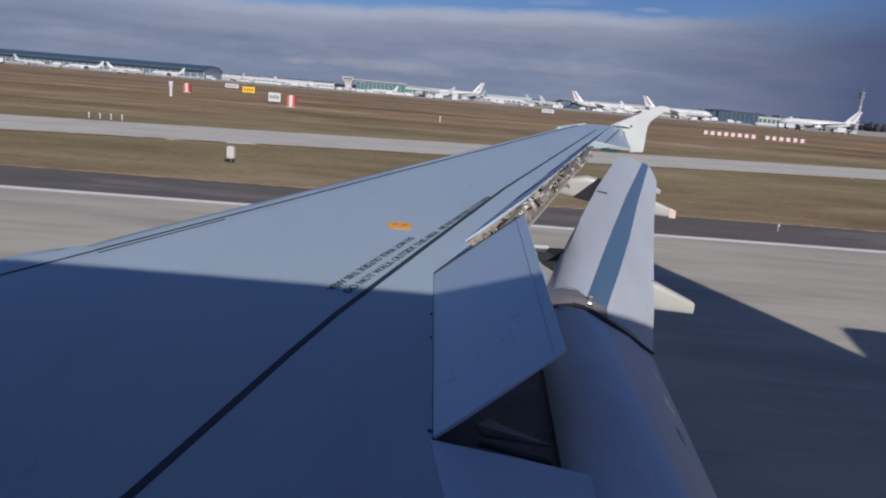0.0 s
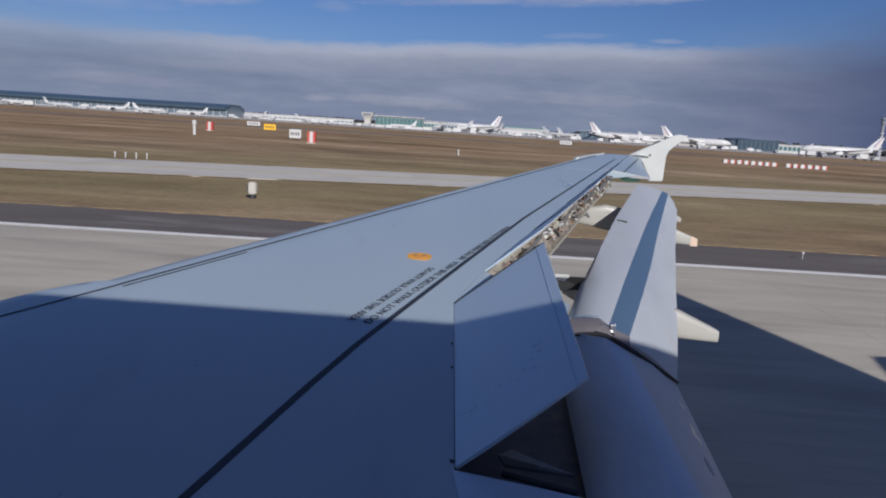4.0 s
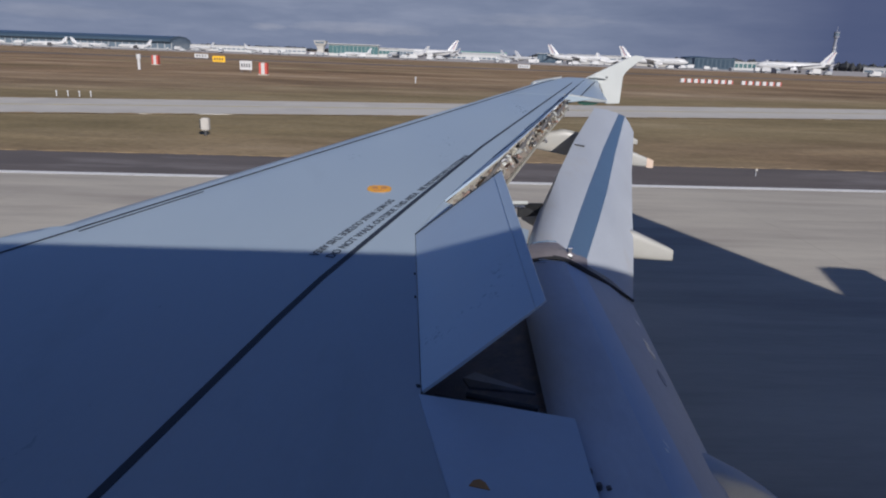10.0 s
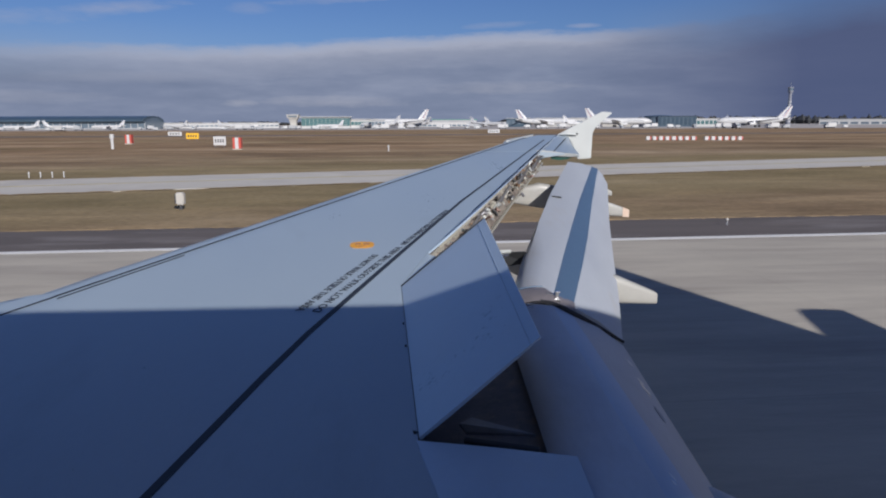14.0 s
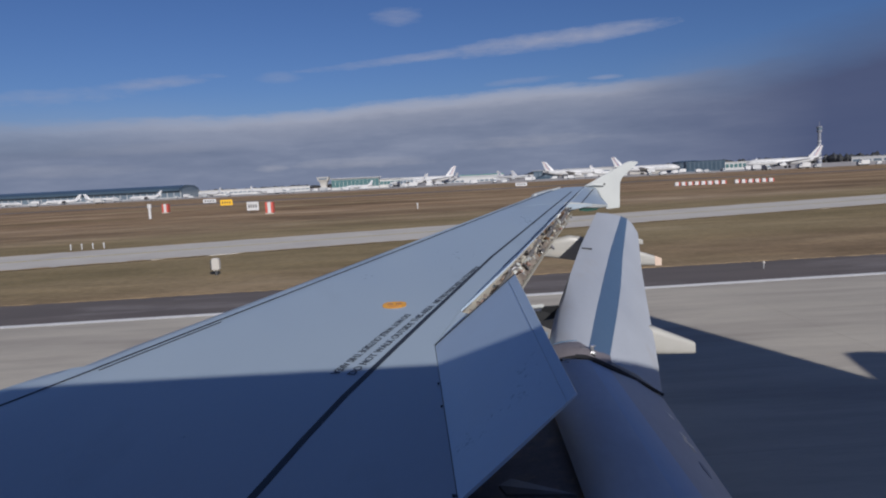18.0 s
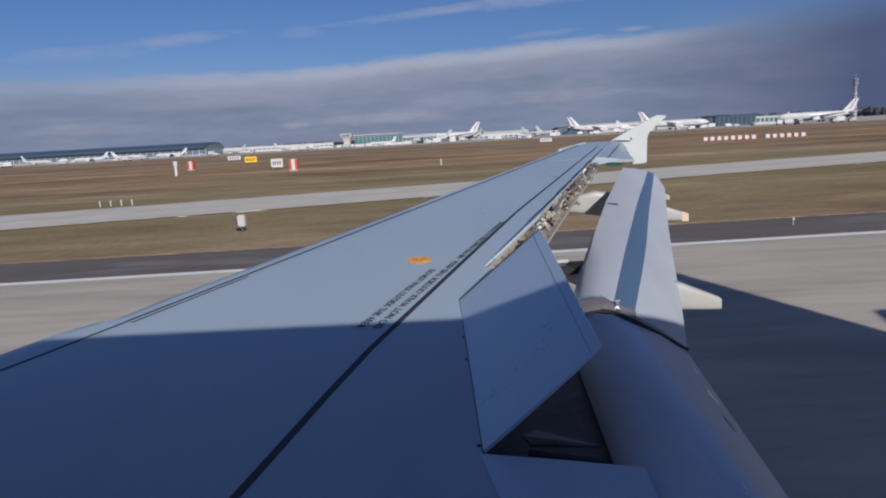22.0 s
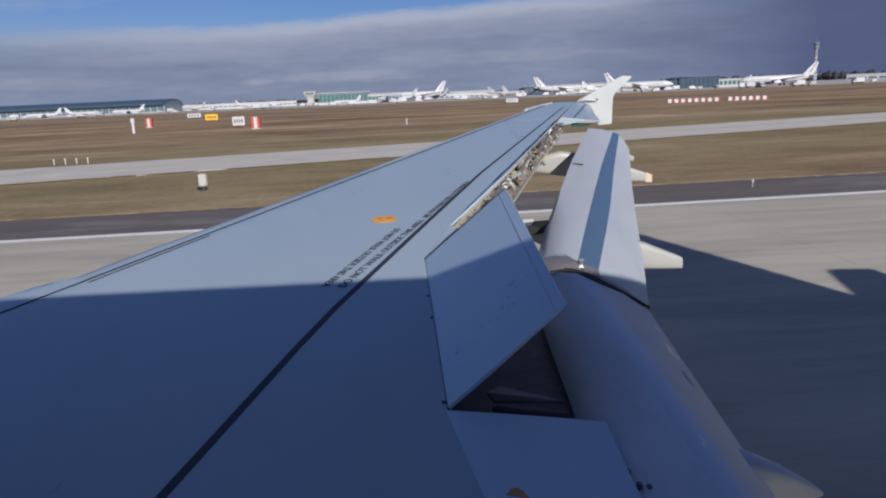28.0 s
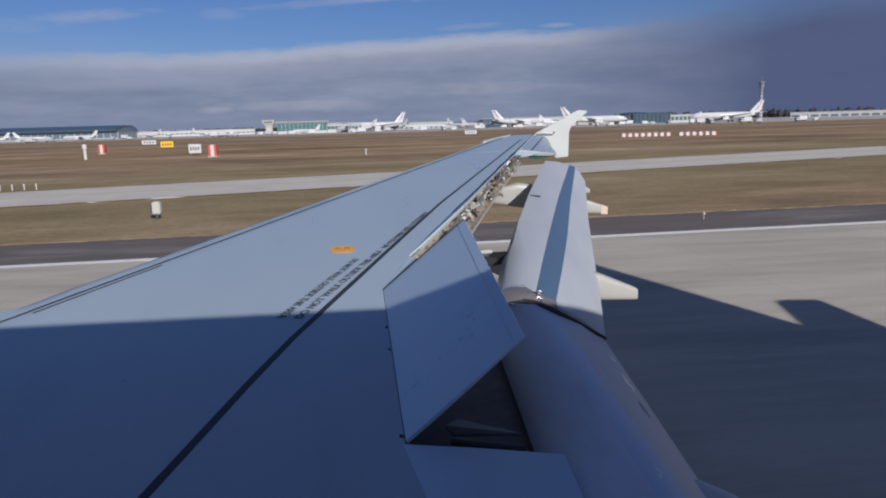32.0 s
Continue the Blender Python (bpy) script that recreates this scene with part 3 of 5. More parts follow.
def poly(points, step=0.5):
    out = []
    for (a, b), (c, d) in zip(points, points[1:]):
        k = max(1, int(math.hypot(c - a, d - b) / step))
        out += [(a + (c - a) * i / k, b + (d - b) * i / k) for i in range(k)]
    return out + [points[-1]]


SPAR = [(-1.42, 1.0), (-0.76, 3.66), (-0.60, 4.25), (0.02, 6.19), (0.72, 8.34), (2.62, 13.6), (3.02, 14.7)]
part("seal_line", ribbon("seal_line", poly(SPAR), [lerp([(1.0, 0.042), (6.0, 0.040), (9.0, 0.030), (15.0, 0.024)], y) for _, y in poly(SPAR)], SEAL), airliner, "black sealant line along the rear spar")
part("aileron_hinge_line", ribbon("aileron_hinge_line", poly([(2.815, 12.82), (3.56, 15.0)]), 0.020, SEAL), airliner, "dark hinge line of the aileron")
# slats along the leading edge
SLATS = [(5.06, 7.4), (7.404, 10.0), (10.004, 12.6), (12.604, 15.1)]
for a, b in SLATS:
    secs = []
    for k in range(5):
        y = a + (b - a) * k / 4
        f = lerp(LEADING, y)
        w = 0.24 - 0.012 * (y - 4.7)
        z = skin(y, f + 0.05)
        e = 0.15 if k == 0 and a < 5.1 else 1.0
        secs.append([(f + w, y, skin(y, f + w) + 0.004), (f + w * 0.6, y, skin(y, f + w * 0.6) + 0.016 * e), (f + 0.10, y, z + 0.018 * e), (f - 0.04 * e, y, z - 0.015), (f - 0.13 * e, y, z - 0.09), (f - 0.17 * e, y, z - 0.17), (f - 0.13 * e, y, z - 0.26), (f + 0.02, y, z - 0.3), (f + 0.06, y, z - 0.1)])
    part("slat", loft("slat", secs, WING), airliner, "grey leading-edge slat with a bright metal nose")
    part("slat_gap", ribbon("slat_gap", [(lerp(LEADING, a + (b - a) * k / 6) + 0.252 - 0.012 * (a + (b - a) * k / 6 - 4.7), a + (b - a) * k / 6) for k in range(7)], 0.022, SEAL, 0.005, 0.006), airliner, "dark gap behind the slat")
part("slat_track_line", ribbon("slat_track_line", [(lerp(LEADING, y) + 0.33 - 0.012 * (y - 4.7), y) for y in (5.0, 5.4, 5.8, 6.1)], 0.009, SEAL, 0.004, 0.006), airliner, "thin dark line behind the slat gap")
tip_nose = []
for y, ahead in ((14.70, 0.0), (14.76, 0.07), (14.9, 0.11), (15.15, 0.10), (15.4, 0.07), (15.68, 0.0)):
    f, z = lerp(LEADING, y), skin(y, lerp(LEADING, y) + 0.05)
    tip_nose.append([(f - 0.05, y, z + 0.012), (f - 0.10 - 0.5 * ahead, y, z + 0.006), (f - 0.12 - ahead, y, z - 0.03), (f - 0.12 - ahead, y, z - 0.10), (f - 0.10, y, z - 0.15)])
part("slat_nose", loft("slat_nose", tip_nose, WHITE), airliner, "bright nose of the outermost slat")
inboard_slat = []
for y, ahead in ((1.0, 0.16), (2.8, 0.16), (4.4, 0.16), (4.86, 0.155), (4.98, 0.13), (5.05, 0.06), (5.12, 0.0)):
    f, d = lerp(LEADING, y), deck(y)
    inboard_slat.append([(f + 0.25, y, skin(y, f + 0.25) + 0.003), (f + 0.05, y, d - 0.012), (f - 0.55 * ahead, y, d - 0.018), (f - ahead, y, d - 0.034), (f - ahead - 0.06, y, d - 0.10), (f - ahead - 0.05, y, d - 0.24), (f - 0.02, y, d - 0.36)])
part("inboard_gap", ribbon("inboard_gap", [(lerp(LEADING, y) + 0.255, y) for y in (3.2, 3.8, 4.4, 4.8, 5.06)], 0.018, SEAL, 0.005, 0.006), airliner, "dark gap behind the inboard leading edge")
part("inboard_slat", loft("inboard_slat", inboard_slat, WING), airliner, "pale inboard leading-edge slat")


# raised spoilers
def spoiler(y0, y1, chord0, chord1, angle, cut=0.0, rib=0.012):
    """A spoiler hinged at the end of the fixed skin between two spans, raised by an angle."""
    h0, h1 = Vector((rear(y0) + 0.004, y0, deck(y0) + 0.002)), Vector((rear(y1) + 0.004, y1, deck(y1) + 0.002))
    span = (h1 - h0).normalized()
    aft = Vector((span.y, -span.x, 0)).normalized()
    up = span.cross(aft) * -1
    if up.z < 0:
        up = -up
    d = (aft * math.cos(radians(angle)) + up * math.sin(radians(angle))).normalized()
    nrm = d.cross(span).normalized()
    if nrm.z < 0:
        nrm = -nrm
    t0, t1 = h0 + d * chord0 + span * cut, h1 + d * chord1 - span * cut * 1.6
    verts, faces = [], []
    for (h, t) in ((h0, t0), (h1, t1)):
        for s, w in ((0.0, 0.016), (0.25, 0.018), (0.6, 0.015), (0.92, 0.010), (1.0, 0.006)):
            p = h.lerp(t, s)
            verts += [p, p - nrm * w]
    for i in range(4):
        a = 2 * i
        faces += [(a, a + 2, a + 12, a + 10), (a + 1, a + 11, a + 13, a + 3), (a, a + 1, a + 3, a + 2), (a + 10, a + 12, a + 13, a + 11)]
    faces += [(0, 10, 11, 1), (8, 9, 19, 18)]
    me = mesh_from("spoiler", verts, faces, [PANEL, CREAM])
    for p in me.polygons:
        if p.normal.dot(nrm) < -0.5:
            p.material_index = 1
    ob = part("spoiler", me, airliner, "light grey spoiler panel raised about forty degrees")
    for k in range(3):
        s = (k + 0.5) / 3
        a, b = h0.lerp(h1, s) - nrm * 0.017, h0.lerp(h1, s) + d * 0.8 * chord0 - nrm * 0.013
        part("stiffener", slab("stiffener", [a, b, b - nrm * rib * 0.5, a - nrm * rib], span * 0.012, CREAM), ob)
        part("hinge", tube("hinge", [a - aft * 0.03 - up * 0.06 - span * 0.03, a - aft * 0.03 - up * 0.06 + span * 0.03], 0.022, BARE), ob)
    # shadow gap beside the raised end, added as a thin black strip
    part("edge_seal", tube("edge_seal", [h1 + nrm * 0.002, h1.lerp(t1, 0.5) + nrm * 0.002, t1], 0.007, SEAL, 8), ob, "black strip for the shadow gap along the end")
    lines = [p.lerp(t, q) + nrm * lift for q, lift in ((0.919, 0.0025), (0.922, 0.0025)) for p, t in ((h0, t0), (h1, t1))]
    part("edge_joint", slab("edge_joint", [lines[0], lines[1], lines[3], lines[2]], -nrm * 0.003, WING), ob, "fine joint near the trailing edge")
    mid = h0.lerp(h1, 0.5)
    rod_top = mid + d * chord0 * 0.42 - nrm * 0.07
    rod_low = mid - up * 0.17 + aft * 0.06
    part("actuator", tube("actuator", [rod_low, rod_low.lerp(rod_top, 0.55)], 0.030, DULL), ob, "grey hydraulic actuator")
    part("actuator_rod", tube("actuator_rod", [rod_low.lerp(rod_top, 0.5), rod_top], 0.016, DULL), ob, "dull steel actuator rod")
    return ob


spoiler(2.96, 5.13, 0.72, 0.81, 40.5, 0.02, 0.05)
for y0, y1, c0, c1 in ((6.05, 7.72, 0.72, 0.69), (7.76, 9.42, 0.69, 0.66), (9.46, 10.8, 0.66, 0.62), (10.84, 12.05, 0.62, 0.58)):
    spoiler(y0, y1, c0, c1, 41.5, 0.0, 0.03 if y0 < 6.5 else 0.008)

# fixed panels behind the skin's end: between the first two spoilers, and at the root
fixed = [(-0.014, 5.165), (0.80, 4.97), (0.89, 5.42), (0.60, 5.68), (0.213, 6.03), (0.158, 5.82), (0.106, 5.62), (0.046, 5.39)]
part("fixed_panel", slab("fixed_panel", [(x, y, deck(y) - 0.001 - 0.05 * max(0, x - 0.22)) for x, y in fixed], (0, 0, -0.05), WING), airliner, "fixed grey trailing-edge panel between the spoilers")
root_skin = [(0.046, 2.92), (0.40, 2.86), (0.70, 2.75), (0.735, 1.6), (0.755, 0.2), (0.14, 0.2)]
part("root_skin", slab("root_skin", [(x, y, deck(y) - 0.001 - 0.03 * max(0, x - 0.1)) for x, y in root_skin], (0, 0, -0.045), WING), airliner, "grey skin at the wing root")
root = [(0.040, 2.94), (0.42, 2.87), (0.75, 2.80), (0.742, 2.45), (0.75, 1.6), (0.77, 0.2), (0.55, 0.2), (0.158, 2.32)]
root_panel = part("root_panel", slab("root_panel", [(x, y, deck(y) + 0.003 - 0.03 * max(0, x - 0.1)) for x, y in root], (0, 0, -0.05), PANEL, 0.003), airliner, "fixed grey panel at the wing root")
mark = [(0.245, 2.315), (0.325, 2.295), (0.31, 2.338), (0.29, 2.355), (0.265, 2.348)]
part("hazard_mark", slab("hazard_mark", [(x, y, deck(y) + 0.006 - 0.03 * (x - 0.1)) for x, y in mark], (0, 0, -0.003), ORANGE), root_panel, "small brown-orange triangle marking")
for k, (x, y) in enumerate(((0.745, 2.455), (0.765, 2.37), (0.80, 2.352))):
    part("panel_latch", box("panel_latch", (x - 0.012, y - 0.012, deck(y) - 0.05), (x + 0.008, y + 0.016, deck(y) - 0.022), BAY_SHADE, 0.004), root_panel, "dark latch at the panel's edge")
part("rigging_mark", slab("rigging_mark", [(x, y, deck(y) + 0.003) for x, y in ((0.03, 3.005), (0.07, 2.99), (0.07, 3.005), (0.03, 3.025))], (0, 0, -0.002), INK), airliner)

# the bay behind the rear spar, open under the raised spoilers
spar_in = [[(rear(y) + 0.005, y, deck(y) - 0.01), (rear(y) + 0.03, y, deck(y) - 0.01), (rear(y) + 0.03, y, deck(y) - 0.36), (rear(y) + 0.005, y, deck(y) - 0.36)] for y in (6.04, 8, 10, 12.86)]
bay = part("spar_web", loft("spar_web", spar_in, BAY_WEB, smooth=False), airliner, "brown-primed rear spar web with darker blotches")
lip = [[(rear(y) + 0.02, y, deck(y) - 0.30), (rear(y) + w - 0.025, y, deck(y) - 0.215), (rear(y) + w, y, deck(y) - 0.20), (rear(y) + w, y, deck(y) - 0.225), (rear(y) + 0.02, y, deck(y) - 0.33)] for y, w in ((6.0, 0.28), (7.76, 0.235), (9.44, 0.18), (12.84, 0.10))]
part("shroud_floor", loft("shroud_floor", lip, BAY_SHADE, smooth=False), airliner, "shroud panel under the spoiler bay, coloured dark like its shade")
edge_strip = [[(rear(y) + w - 0.035, y, deck(y) - 0.208), (rear(y) + w + 0.004, y, deck(y) - 0.194), (rear(y) + w + 0.004, y, deck(y) - 0.23), (rear(y) + w - 0.035, y, deck(y) - 0.23)] for y, w in ((6.0, 0.28), (7.76, 0.235), (9.44, 0.18), (12.84, 0.10))]
part("shroud_lip", loft("shroud_lip", edge_strip, CREAM, smooth=False), airliner, "thin cream lip along the shroud")
web_patch = [[(rear(y) + 0.031, y, deck(y) - 0.012), (rear(y) + 0.036, y, deck(y) - 0.012), (rear(y) + 0.036, y, deck(y) - h), (rear(y) + 0.031, y, deck(y) - h)] for y, h in ((6.05, 0.10), (6.7, 0.10), (7.4, 0.06), (7.9, 0.02))]
part("web_flange", loft("web_flange", web_patch, CREAM, smooth=False), airliner, "clean cream flange on the spar")
lip_in = [[(rear(y) + 0.02, y, deck(y) - 0.34), (rear(y) + 0.74, y, deck(y) - 0.22), (rear(y) + 0.74, y, deck(y) - 0.25), (rear(y) + 0.02, y, deck(y) - 0.37)] for y in (2.7, 5.2)]
# floor, web and end rib of the inboard bay are coloured dark for its shade
part("inboard_shroud", loft("inboard_shroud", lip_in, BAY_SHADE, smooth=False), airliner, "shroud floor under the inboard spoiler, coloured dark like its shade")
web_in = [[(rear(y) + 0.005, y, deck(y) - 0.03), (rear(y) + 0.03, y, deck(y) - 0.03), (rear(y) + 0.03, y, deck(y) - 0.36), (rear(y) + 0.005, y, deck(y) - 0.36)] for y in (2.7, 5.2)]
part("inboard_spar_web", loft("inboard_spar_web", web_in, BAY_SHADE, smooth=False), airliner, "dull inboard rear spar web")
part("bay_rib", slab("bay_rib", [(0.12, 2.99, 2.93), (0.70, 2.82, 2.91), (0.66, 2.83, 2.76), (0.12, 2.99, 2.70)], (0, 0.02, 0), GAPMAT), airliner, "dark metal rib at the bay's end")
part("bay_plate", slab("bay_plate", [(0.27, 3.30, 2.875), (0.34, 3.37, 2.875), (0.62, 3.10, 2.90), (0.30, 3.24, 2.855)], (0, 0, -0.015), DULL), airliner, "dull grey plate inside the bay")
part("bay_shelf", slab("bay_shelf", [(0.30, 3.06, 2.86), (0.34, 3.10, 2.86), (0.64, 2.95, 2.855), (0.64, 2.90, 2.855), (0.30, 2.99, 2.86)], (0, 0, -0.02), DULL), airliner, "dull metal shelf at the bay's edge")
part("bay_rail", tube("bay_rail", [(0.28, 3.12, 2.87), (0.62, 3.0, 2.865)], 0.016, GAPMAT), airliner, "dark rail inside the bay")

rng = random.Random(7)
y = 6.2
while y < 12.6:
    r0 = rear(y)
    w = lerp([(5.3, 0.30), (7.76, 0.235), (9.44, 0.18), (12.9, 0.10)], y)
    part("bay_rib", slab("bay_rib", [(r0 + 0.03, y, deck(y) - 0.03), (r0 + 0.4 * w, y, deck(y) - 0.05), (r0 + w * 0.9, y - 0.03, deck(y) - 0.19), (r0 + w * 0.9, y - 0.03, deck(y) - 0.24), (r0 + 0.03, y, deck(y) - 0.34)], (0, 0.018, 0), BAY_WEB), bay)
    part("clean_rib_face", slab("clean_rib_face", [(r0 + 0.04, y - 0.004, deck(y) - 0.10), (r0 + 0.38 * w, y - 0.004, deck(y) - 0.11), (r0 + 0.6 * w, y - 0.004, deck(y) - 0.19), (r0 + 0.04, y - 0.004, deck(y) - 0.24)], (0, -0.004, 0), WHITE), bay)
    for k in range(9):
        yy, q = y + rng.uniform(0.02, 0.24), rng.uniform(0.035, w * 0.7)
        zz = deck(yy) - rng.uniform(0.035, 0.24)
        a = Vector((rear(yy) + q, yy, zz))
        b = a + Vector((rng.uniform(-0.05, 0.08), rng.uniform(-0.13, 0.13), rng.uniform(-0.08, 0.08)))
        part("hydraulic_fitting", tube("hydraulic_fitting", [a, a.lerp(b, 0.5) + Vector((0, 0, 0.015)), b], rng.choice((0.010, 0.014, 0.02)), rng.choice((MAUVE, WHITE, DULL, CREAM, CREAM, RUST, BAY_WEB, GAPMAT, DULL)), 8), bay)
    for k in range(2):
        b0 = Vector((rear(y) + rng.uniform(0.035, w * 0.5), y + rng.uniform(0.05, 0.2), deck(y) - rng.uniform(0.06, 0.20)))
        part("valve_block", slab("valve_block", [b0, b0 + Vector((0.05, 0.02, 0)), b0 + Vector((0.05, 0.08, 0)), b0 + Vector((0, 0.07, 0))], (0, 0, -0.05), rng.choice((WHITE, MAUVE, FAIRING, GAPMAT)), 0.008), bay)
    y += 0.26
hose = [(rear(v) + 0.06 + 0.02 * math.sin(v * 5), v, deck(v) - 0.13 + 0.03 * math.sin(v * 3.1)) for v in [6.1 + 0.2 * k for k in range(30)]]
part("hydraulic_line", tube("hydraulic_line", hose, 0.012, STEEL, 8), bay, "thin steel hydraulic line")
part("hydraulic_line", tube("hydraulic_line", [(x + 0.04, y, z - 0.05) for x, y, z in hose], 0.010, RUST, 8), bay, "thin brown hydraulic line")


# the flap-track joint that shows between the fixed panel and the flap's nose, placed to fit the camera's view
joint = part("track_joint", slab("track_joint", [(0.80, 6.02, 3.262), (0.955, 5.98, 3.275), (0.965, 6.06, 3.25), (0.81, 6.10, 3.235)], (0, 0, -0.03), WHITE, 0.006), airliner, "pale flap-track joint behind the wing")
# the joint's shadow, built as a dark plate
part("joint_shroud", slab("joint_shroud", [(0.88, 6.10, 3.225), (1.10, 6.05, 3.24), (1.14, 6.2, 3.10), (0.90, 6.2, 3.07)], (0, 0.03, 0), GAPMAT, 0.005), joint, "dark plate put in for the shadow under the joint")
part("joint_pin", tube("joint_pin", [(0.83, 6.0, 3.215), (0.93, 5.97, 3.222)], 0.016, BARE, 10), joint, "bare metal pin")


# flaps
def flap_section(y, nose, left, right, tail):
    """Nose top, the dark band's two edges and the trailing edge, each (x, z)."""
    (nx, nz), (lx, lz), (rx, rz), (tx, tz) = nose, left, right, tail
    k = 1.0 if y < 5 else lerp([(5.0, 1.0), (5.9, 0.75), (7.2, 0.35), (9.2, 0.1), (12.0, 0.0)], y)
    return [(tx, y, tz), ((rx + tx) / 2, y, (rz + tz) / 2 + 0.025), (rx, y, rz), (lx, y, lz), ((nx * 0.45 + lx * 0.55), y, (nz * 0.45 + lz * 0.55) + 0.02), (nx + 0.05 * k, y, nz + 0.005), (nx - 0.03 * k, y, nz - 0.05), (nx - 0.06 * k, y, nz - 0.12), (nx - 0.03 * k, y, nz - 0.19), (nx + 0.1, y, nz - 0.25), ((nx + tx) / 2, y, (nz + tz) / 2 - 0.12), (tx - 0.01, y, tz - 0.012)]


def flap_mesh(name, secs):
    me = loft(name, [flap_section(*s) for s in secs], [FLAP, FLAP_SHADE_BLUE])
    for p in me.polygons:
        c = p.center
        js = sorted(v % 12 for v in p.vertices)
        # the shaded strip on the upper skin is painted dark here
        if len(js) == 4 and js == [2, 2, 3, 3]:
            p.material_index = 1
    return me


OUT = [(4.84, (0.80, 3.10), (1.08, 3.135), (1.23, 3.05), (1.61, 2.785)), (5.9, (1.06, 3.24), (1.40, 3.225), (1.577, 3.155), (1.91, 2.855)), (7.2, (1.42, 3.335), (1.78, 3.248), (1.97, 3.176), (2.26, 2.924)), (9.2, (1.987, 3.434), (2.39, 3.36), (2.558, 3.296), (2.806, 3.066)), (11.95, (2.88, 3.70), (3.30, 3.62), (3.41, 3.578), (3.59, 3.314))]
outer_flap = part("outboard_flap", flap_mesh("outboard_flap", OUT), airliner, "lowered outboard flap, grey with a shaded strip painted dark blue-grey")
IN = [(0.3, (0.70, 2.685), (0.98, 2.745), (1.13, 2.69), (1.44, 2.37)), (2.6, (0.725, 2.885), (1.01, 2.95), (1.16, 2.89), (1.47, 2.57)), (4.72, (0.78, 3.08), (1.05, 3.10), (1.20, 3.02), (1.575, 2.79))]
fine_rows = []
for low, top in zip(IN, IN[1:]):
    for k in range(10):
        q = k / 10
        fine_rows.append((low[0] + (top[0] - low[0]) * q, *[(a[0] + (b[0] - a[0]) * q, a[1] + (b[1] - a[1]) * q) for a, b in zip(low[1:], top[1:])]))
inner_mesh = flap_mesh("inboard_flap", fine_rows + [IN[-1]])
# skylit front and brighter rear are separate colours of one flap
inner_mesh.materials[0] = FLAP_REAR_LIT
inner_mesh.materials.append(FLAP_FRONT_SKY)
inner_mesh.materials.append(FLAP_SKY_BAND)
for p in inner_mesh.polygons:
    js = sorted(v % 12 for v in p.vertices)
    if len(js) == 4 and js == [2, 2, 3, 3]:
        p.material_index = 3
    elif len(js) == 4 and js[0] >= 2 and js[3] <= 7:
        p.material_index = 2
inner_flap = part("inboard_flap", inner_mesh, airliner, "lowered inboard flap, painted sky-tinted blue-grey ahead and brightened grey behind")
seam = [(x, 4.78, z + 0.012) for x, z in ((0.76, 3.05), (0.83, 3.095), (0.97, 3.115), (1.08, 3.085), (1.25, 2.995), (1.41, 2.905), (1.585, 2.80))]


def flap_top(y, x):
    """Height of the outboard flap's upper skin near its inboard end."""
    rows = []
    for s in OUT[:2]:
        rows.append((s[0], lerp([(s[1][0], s[1][1]), (s[1][0] * 0.45 + s[2][0] * 0.55, s[1][1] * 0.45 + s[2][1] * 0.55 + 0.02), s[2], s[3], ((s[3][0] + s[4][0]) / 2, (s[3][1] + s[4][1]) / 2 + 0.025), s[4]], x)))
    return lerp(rows, y)


band = []
for x in (0.80, 0.86, 0.93, 1.0, 1.07, 1.13, 1.19, 1.245):
    a, b = flap_top(5.02, x + 0.04), flap_top(4.84, x)
    band.append([(x + 0.04, 5.02, a + 0.006), (x, 4.84, b + 0.008), (x - 0.005, 4.775, b - 0.045), (x, 4.80, b - 0.075), (x + 0.04, 5.02, a - 0.02)])
part("seam_seal", loft("seam_seal", band, SEAM_METAL), airliner, "wide brownish-grey metal seal between the two flaps")
part("seam_ridge", tube("seam_ridge", [(x + 0.045, 5.04, flap_top(5.04, x + 0.045) + 0.006) for x in (0.82, 0.88, 0.94, 1.0)], [0.004, 0.006, 0.007, 0.005], FLAP_SHADE_BLUE), airliner, "grey ridge beside the metal seal")
long_seal = rounded([(x, y - 0.035, z - 0.004) for x, y, z in seam[2:]])
part("seam_rubber", tube("seam_rubber", long_seal, [0.010 + 0.013 * math.sin(math.pi * min(1, 0.15 + 0.85 * k / (len(long_seal) - 1))) for k in range(len(long_seal))], RUBBER), airliner, "thick black rubber strip along the seam")
part("seam_rubber", tube("seam_rubber", rounded([(x, y - 0.05, z - 0.006) for x, y, z in seam[:4]]), 0.012, RUBBER), airliner, "thin black rubber strip along the seam")
foot = flap_top(4.85, 1.105) - 0.012
bracket = part("seam_bracket", box("seam_bracket", (1.097, 4.832, foot), (1.121, 4.846, foot + 0.052), STEEL, 0.003), airliner, "bright steel bracket standing on the seam")
part("bracket_flange", box("bracket_flange", (1.092, 4.825, foot + 0.0522), (1.130, 4.86, foot + 0.062), STEEL, 0.003), bracket, "bright flange")
part("bracket_foot", box("bracket_foot", (1.085, 4.810, foot - 0.020), (1.127, 4.831, foot + 0.010), STEEL, 0.003), bracket, "bright foot")
part("bracket_clip", slab("bracket_clip", [(1.035, 4.86, flap_top(4.86, 1.035) + 0.012), (1.09, 4.85, foot + 0.035), (1.09, 4.88, foot + 0.035), (1.035, 4.90, flap_top(4.9, 1.035) + 0.012)], (0, 0, -0.03), DULL, 0.004), bracket, "dull metal clip beside the bracket")
